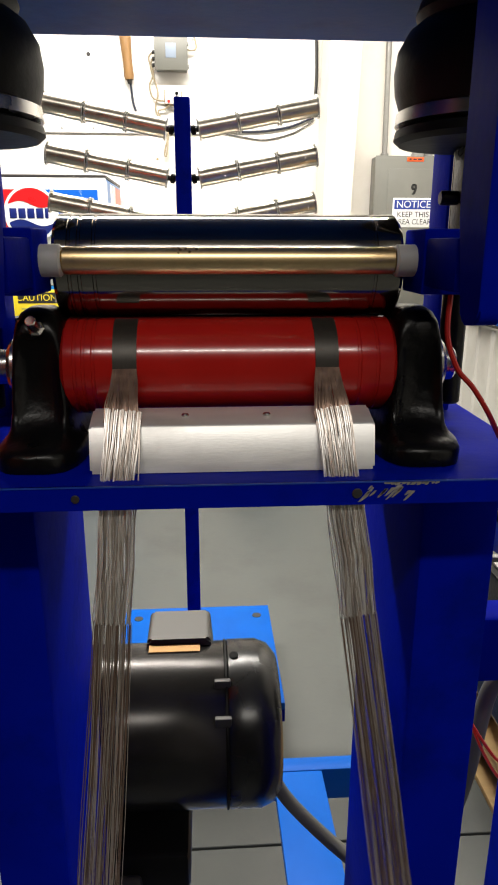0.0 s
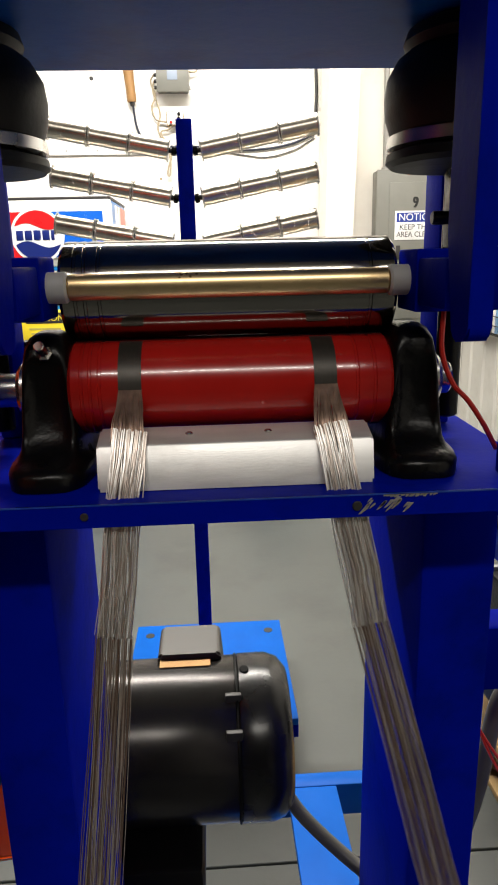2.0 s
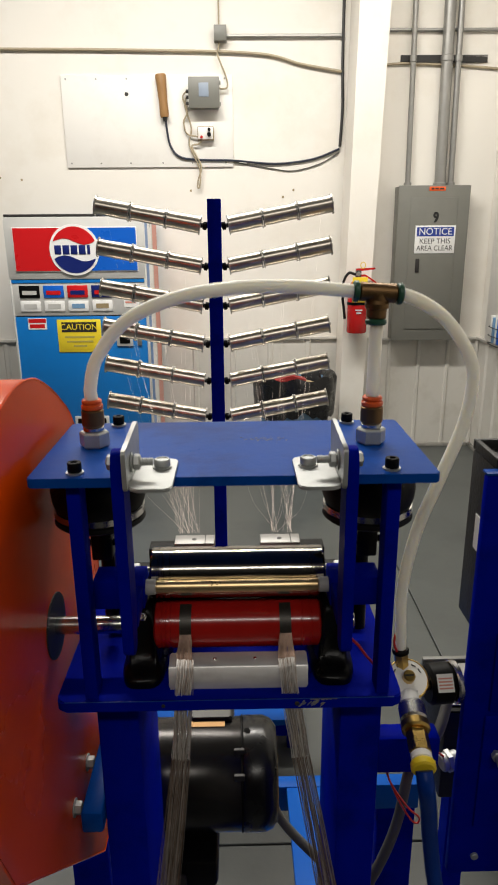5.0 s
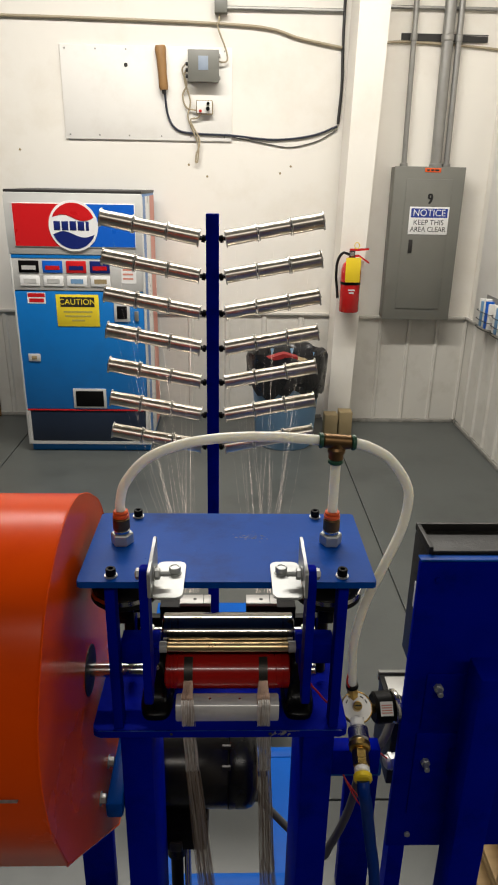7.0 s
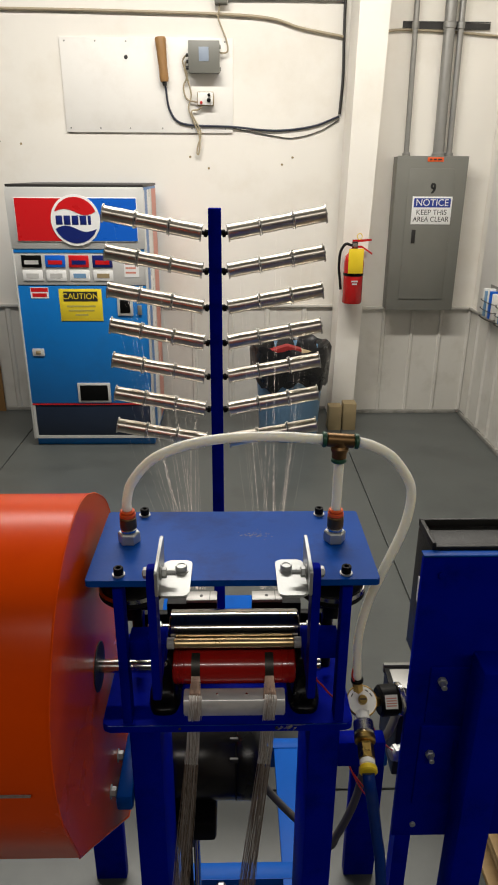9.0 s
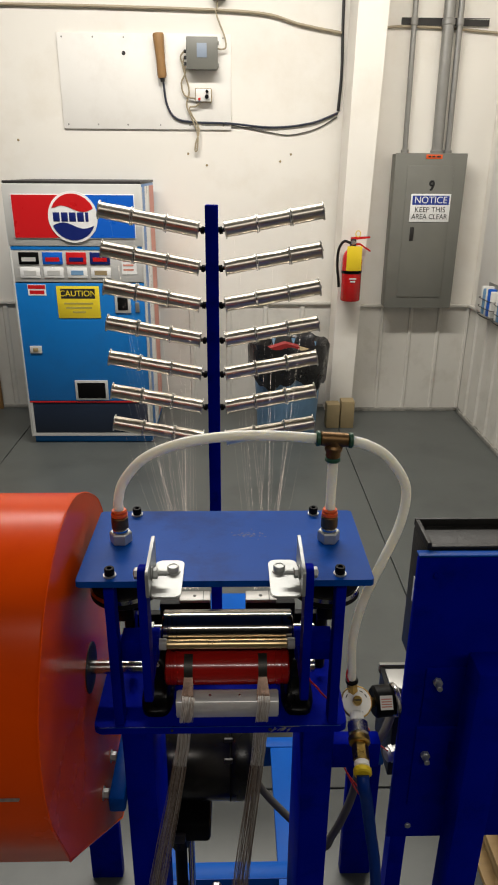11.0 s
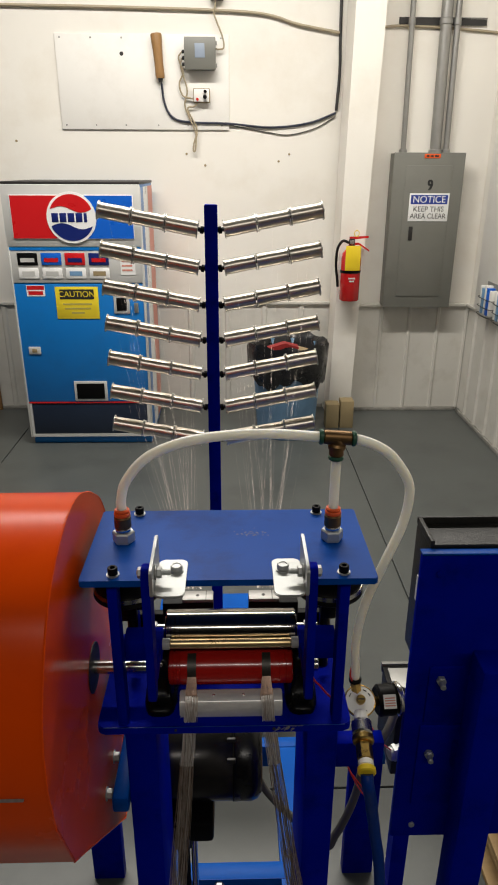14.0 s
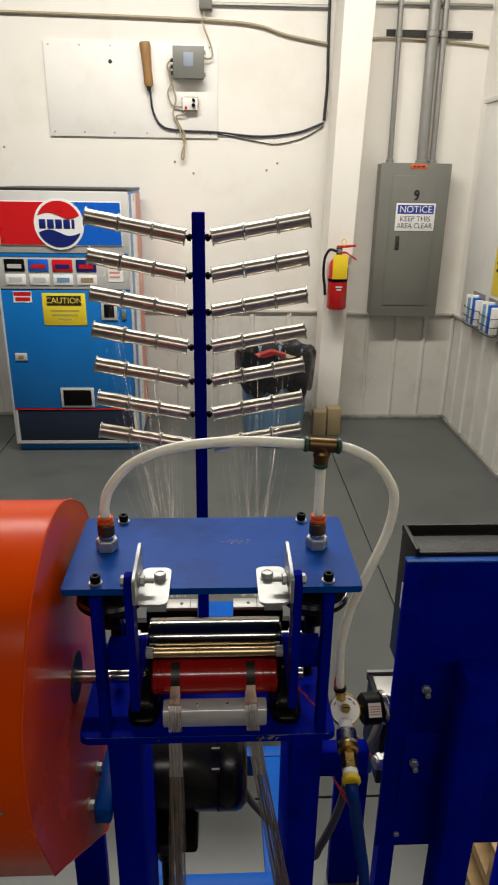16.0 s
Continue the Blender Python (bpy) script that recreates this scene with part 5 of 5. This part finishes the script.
# ---- control cabinet ----
def cabinet():
    t = thing("control_cabinet", "blue steel control cabinet with screwed access plates", "control cabinet")
    y = 0.472
    part("front_panel", bm_box(0.1300, 0.46, y, y + 0.010, 1.060, 1.510, 0.002), M_BLUE, t)
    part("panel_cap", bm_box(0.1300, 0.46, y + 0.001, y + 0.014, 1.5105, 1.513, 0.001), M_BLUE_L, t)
    for x0, z0, x1, z1 in ((0.154, 1.268, 0.355, 1.356), (0.151, 1.125, 0.345, 1.263)):
        p = part("access_plate", bm_box(x0, x1, y - 0.004, y - 0.0002, z0, z1, 0.002), M_BLUE, t)
        bz = z1 - (0.018 if z1 > 1.3 else 0.044)
        part("bolt", bm_rod((x0 + 0.015, y - 0.004, bz), (x0 + 0.013, y - 0.021, bz + 0.001), 0.0036, 12), M_ZINC, p)
        part("bolt_nut", bm_hex((x0 + 0.0148, y - 0.0045, bz), (x0 + 0.0140, y - 0.0110, bz + 0.0004), 0.0060), M_ZINC, p)
    for x, z in ((0.152, 1.488), (0.157, 1.084)):
        part("screw", bm_rod((x, y - 0.003, z), (x, y + 0.001, z), 0.0040, 12), M_BLUE if z > 1.2 else M_ZINC, t)
    part("leg", bm_box(0.187, 0.227, 0.395, 0.435, 0.0, 1.41, 0.003), M_BLUE, t)
    part("leg_brace", bm_box(0.195, 0.219, 0.4355, 0.4715, 1.20, 1.24, 0.002), M_BLUE, t)
    part("rear_leg", bm_box(0.40, 0.44, 0.60, 0.64, 0.0, 1.07, 0.003), M_BLUE, t)
    part("floor_rail", bm_box(0.2275, 0.44, 0.40, 0.43, 0.62, 0.66, 0.003), M_BLUE, t)
    part("floor_rail", bm_box(0.40, 0.44, 0.4305, 0.5995, 0.62, 0.66, 0.003), M_BLUE, t)


cabinet()


def operator_box():
    t = thing("operator_box", "black plastic operator box on the cabinet", "control box")
    x0, x1, y0, y1 = 0.1425, 0.46, 0.4865, 0.548
    part("shell", bm_box(x0, x1, y0, y1, 1.336, 1.512, 0.003), M_ABOX, t)
    for b in ((x0, x1, y1 - 0.005, y1, 1.5122, 1.522), (x0, x0 + 0.005, y0, y1 - 0.0052, 1.5122, 1.522), (x0 + 0.0052, x1, y0, y0 + 0.006, 1.5122, 1.517)):
        part("rim", bm_box(*b, 0.001), M_ABOX, t)
    part("side_label", bm_box(x0 - 0.0012, x0 - 0.0002, y0 + 0.012, y0 + 0.034, 1.42, 1.455), M_WHITEP, t)


operator_box()


def relay_box():
    t = thing("relay_box", "pale grey relay box behind the cabinet", "electrical box")
    # body of the grey box coloured black: the shade on its sides
    part("body", bm_box(0.160, 0.230, 0.600, 0.700, 1.030, 1.160, 0.003), M_ABOX, t)
    part("gasket", bm_box(0.158, 0.232, 0.598, 0.696, 1.1602, 1.1632, 0.001), M_BLACKP, t)
    part("lid", bm_box(0.165, 0.226, 0.606, 0.688, 1.1634, 1.1662, 0.001), M_GALV, t, "pale grey lid")
    part("rim", bm_box(0.158, 0.232, 0.6965, 0.704, 1.150, 1.1665, 0.001), M_GREY, t)
    part("gland", bm_rod((0.130, 0.52, 1.160), (0.150, 0.525, 1.162), 0.0095, 16), M_ZINC, t)
    part("gland_nut", bm_hex((0.136, 0.5215, 1.1606), (0.142, 0.523, 1.1612), 0.0122), M_ZINC, t)
    part("foot_bar", bm_box(0.198, 0.226, 0.66, 0.69, 0.0, 1.0295), M_BLUE, t)


relay_box()


def pallet(z):
    t = thing("pallet", "pine shipping pallet stacked on the floor", "pallet", "pallets")
    for k in range(6):
        part("board", bm_box(0.64 + k * 0.105, 0.73 + k * 0.105, 1.02, 1.74, z + 0.115, z + 0.135, 0.002), M_PINE, t)
        part("board", bm_box(0.64 + k * 0.105, 0.73 + k * 0.105, 1.02, 1.74, z, z + 0.019, 0.002), M_PINE, t)
    for y in (1.02, 1.36, 1.695):
        part("runner", bm_box(0.64, 1.255, y, y + 0.045, z + 0.0195, z + 0.1145, 0.002), M_PINE, t)


for z in (0.0, 0.136):
    pallet(z)
cable("orange_cord", "thin orange cord lying over the pallets", [(0.70, 0.98, 0.012), (0.68, 0.985, 0.15), (0.69, 1.03, 0.285), (0.68, 1.25, 0.278), (0.74, 1.45, 0.277), (0.95, 1.6, 0.277)], 0.004, M_ORING)


# ---- hanging strands ----
PIVOT_Y, PIVOT_Z = 0.3855, 1.3815
STRANDS = 90


def strand_set(ends0, ends1, length, seed):
    """Fine strands from the (x, y) spots of ends0 at z = 0 down to those of ends1 at z = -length."""
    rnd = random.Random(seed)
    bm = bmesh.new()
    for i, (a, b) in enumerate(zip(ends0, ends1)):
        w = rnd.uniform(-0.0012, 0.0012)
        ph, amp = rnd.choice((0.0, 1.1, 2.4)) + rnd.uniform(-0.3, 0.3), rnd.uniform(0.0005, 0.0016)
        pts = [Vector((a[0] + (b[0] - a[0]) * f + w * math.sin(math.pi * f) + amp * math.sin(math.pi * f) * math.sin(14 * f + ph), a[1] + (b[1] - a[1]) * f + amp * math.sin(math.pi * f) * math.cos(17 * f + ph), -f * length)) for f in np.linspace(0, 1, 19)]
        bm_tube(pts, rnd.uniform(0.00013, 0.00028), 4, bm, cap=False)
    return bm


OVER_EDGE = [(0.0068, 0.0055), (0.0040, 0.0015), (0.0025, -0.0015), (0.0003, -0.007), (-0.0020, -0.0125), (-0.0038, -0.018), (-0.0052, -0.025), (-0.0062, -0.035), (-0.0065, -0.052), (-0.0065, -0.077)]


def bent_set(ends0, ends1, seed):
    """Fine strands that round the block's edge and then hang."""
    rnd = random.Random(seed)
    bm = bmesh.new()
    for a, b in zip(ends0, ends1):
        w, lift = rnd.uniform(-0.0012, 0.0012), rnd.uniform(0, 0.0022)
        ph, amp = rnd.choice((0.0, 1.1, 2.4)) + rnd.uniform(-0.3, 0.3), rnd.uniform(0.0003, 0.0009)
        pts = []
        for dy, dz in OVER_EDGE:
            f = min(max(-dz / 0.077, 0), 1)
            pts.append(Vector((a[0] + (b[0] - a[0]) * f + w * math.sin(math.pi * f) + amp * math.sin(9 * f + ph), dy - lift + a[1] + (b[1] - a[1]) * f + amp * math.cos(11 * f + ph), dz + lift * (1 - f))))
        bm_tube(pts, rnd.uniform(0.00018, 0.00034), 5, bm, cap=False)
    return bm


def spots(width, deep, n, seed, loose):
    rnd = random.Random(seed)
    if loose > 0.1:  # strands gather in a few locks
        locks = [-0.9 + 1.8 * (k + 0.5) / 7 + rnd.uniform(-0.07, 0.07) for k in range(7)]
        return [((locks[min(i * 7 // n, 6)] + rnd.gauss(0, 0.10 + 0.2 * loose)) * width / 2, rnd.uniform(-deep, deep)) for i in range(n)]
    return [(((i + 0.5) / n * 2 - 1 + rnd.uniform(-loose, loose)) * width / 2, rnd.uniform(-deep, deep)) for i in range(n)]


def tress(x, seed):
    t = thing("strand_tress", "loose tress of fine metal strands hanging over the guide block", "strands", "strand tresses", place=at(x, PIVOT_Y, PIVOT_Z))
    # flat feed over the red roll, shade painted dark, then down to the guide block
    rnd = random.Random(seed + 50)
    dark, bright = bmesh.new(), bmesh.new()
    ry, rz, r = 0.4265 - PIVOT_Y, 1.3995 - PIVOT_Z, 0.0206
    for i in range(0, STRANDS):
        u = (i + 0.5) / STRANDS * 2 - 1
        w, lift = 0.0047, rnd.uniform(0, 0.0006)
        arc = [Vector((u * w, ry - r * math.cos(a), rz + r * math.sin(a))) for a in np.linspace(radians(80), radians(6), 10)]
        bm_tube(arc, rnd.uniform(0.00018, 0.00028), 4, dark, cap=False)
        e = Vector((u * 0.0066 + rnd.uniform(-0.0006, 0.0006), 0.0045 - lift, 0.0022 + lift))
        m1 = arc[-1].lerp(e, 0.35) + Vector((rnd.uniform(-0.0004, 0.0004), 0, 0.0003 + rnd.uniform(0, 0.0006)))
        m2 = arc[-1].lerp(e, 0.75) + Vector((rnd.uniform(-0.0006, 0.0006), 0, 0.0008 + rnd.uniform(0, 0.0016)))
        bm_tube(spline([arc[-1], m1, m2, e], 3), rnd.uniform(0.00018, 0.00030), 4, bright, cap=False)
    part("feed_ribbon", dark, M_RIBBON, t, "flat ribbon of strands on the roll, shade painted in")["kind"] = "stuff"
    part("feed_strand", bright, M_STRAND_B, t, "loose strands running on to the block, shade painted brown")["kind"] = "stuff"
    # bright over the edge, browner below: light and shade set by tone
    a, b, c = spots(0.0130, 0.0006, STRANDS, seed, 0.02), spots(0.0150, 0.0012, STRANDS, seed + 1, 0.22), spots(0.030, 0.006, STRANDS, seed + 2, 0.5)
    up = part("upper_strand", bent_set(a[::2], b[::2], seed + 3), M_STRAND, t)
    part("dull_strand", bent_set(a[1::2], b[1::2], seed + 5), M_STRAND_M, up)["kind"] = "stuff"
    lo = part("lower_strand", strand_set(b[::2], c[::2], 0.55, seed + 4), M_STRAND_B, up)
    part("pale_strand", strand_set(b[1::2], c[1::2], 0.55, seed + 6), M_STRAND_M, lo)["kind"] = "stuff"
    lo.location = (0, -0.0065, -0.077)
    up["kind"] = lo["kind"] = "stuff"
    return up, lo


LEFT_UP, LEFT_LO = tress(-0.1315, 21)
RIGHT_UP, RIGHT_LO = tress(-0.0495, 34)

# lean of each tress in degrees, plus towards larger x
SWING_LEFT = [(0, -5), (0.2, -3.8), (0.4, 6.5), (0.6, 9.1), (0.8, 0), (1.0, -10.2), (1.2, -15), (1.4, -15.6), (1.6, -14.6), (1.8, -13.2), (2.0, -7.6), (2.2, -7.6), (2.4, -8.5), (2.6, -8.1), (2.8, -10.0), (3.0, -9), (3.2, -5.6), (3.4, -3.4), (3.6, -5.8), (3.8, -10.5), (4.0, -8.7), (4.2, -1.8), (4.4, 8.0), (4.7, 4.0), (5.1, -6), (5.5, -9), (5.9, 3), (6.3, 6), (6.8, 1.5), (7.1, 5.8), (7.4, 7.0), (7.7, 5.0), (8.0, -5.1), (8.3, -8.9), (8.6, -3), (9.0, -4.4), (9.4, 3), (9.8, 5), (10.2, -5), (10.6, -3), (11.0, -8), (11.3, -7.5), (11.6, -7.1), (11.9, -4.4), (12.2, 0), (12.5, -2.4), (12.8, -0.4), (13.1, 0.8), (13.4, 4.9), (13.7, -7.5), (14.0, -5.1), (14.3, -4.7), (14.6, -6.1), (14.9, -8.6), (15.2, -1.4), (15.6, 3.8), (16.0, 0.3)]
SWING_RIGHT = [(0, 8.6), (0.2, 11.0), (0.4, 7.4), (0.6, 7.2), (0.8, 2.9), (1.0, -4.5), (1.2, -4.2), (1.4, -1.8), (1.6, -2.7), (1.8, 1.0), (2.0, 11.5), (2.2, 14.0), (2.4, 11.0), (2.6, 6.0), (2.8, 8.0), (3.0, 10.2), (3.2, 6.6), (3.4, 2.4), (3.6, -0.9), (3.8, -1.7), (4.0, -3.7), (4.2, -0.3), (4.4, 3.3), (4.7, 8.0), (5.1, 9), (5.5, -2), (5.9, -4), (6.3, 3), (6.8, -1.4), (7.1, 4.3), (7.4, 7.7), (7.7, 1.0), (8.0, 1.8), (8.3, 3.6), (8.6, -1.5), (9.0, -4.6), (9.4, 2), (9.8, 7), (10.2, 4), (10.6, -4), (11.0, -5), (11.3, -4.7), (11.6, -3.4), (11.9, -5.3), (12.2, -4.7), (12.5, -1.5), (12.8, 7.8), (13.1, 7.7), (13.4, 4.2), (13.7, 6.5), (14.0, 7.4), (14.3, 2.2), (14.6, -3.6), (14.9, -4.7), (15.2, 1.0), (15.6, 5.6), (16.0, 8.5)]


def motions():
    for up, lo, rows in ((LEFT_UP, LEFT_LO, SWING_LEFT), (RIGHT_UP, RIGHT_LO, SWING_RIGHT)):
        walk(up, [(t, pose(0, 0, 0, -2, -0.95 * a, 0)) for t, a in rows])
        walk(lo, [(t, pose(0, -0.0065, -0.077, 0, -0.25 * (a - (rows[max(i - 1, 0)][1] if i else a)) - 0.1 * a, 0)) for i, (t, a) in enumerate(rows)])


motions()
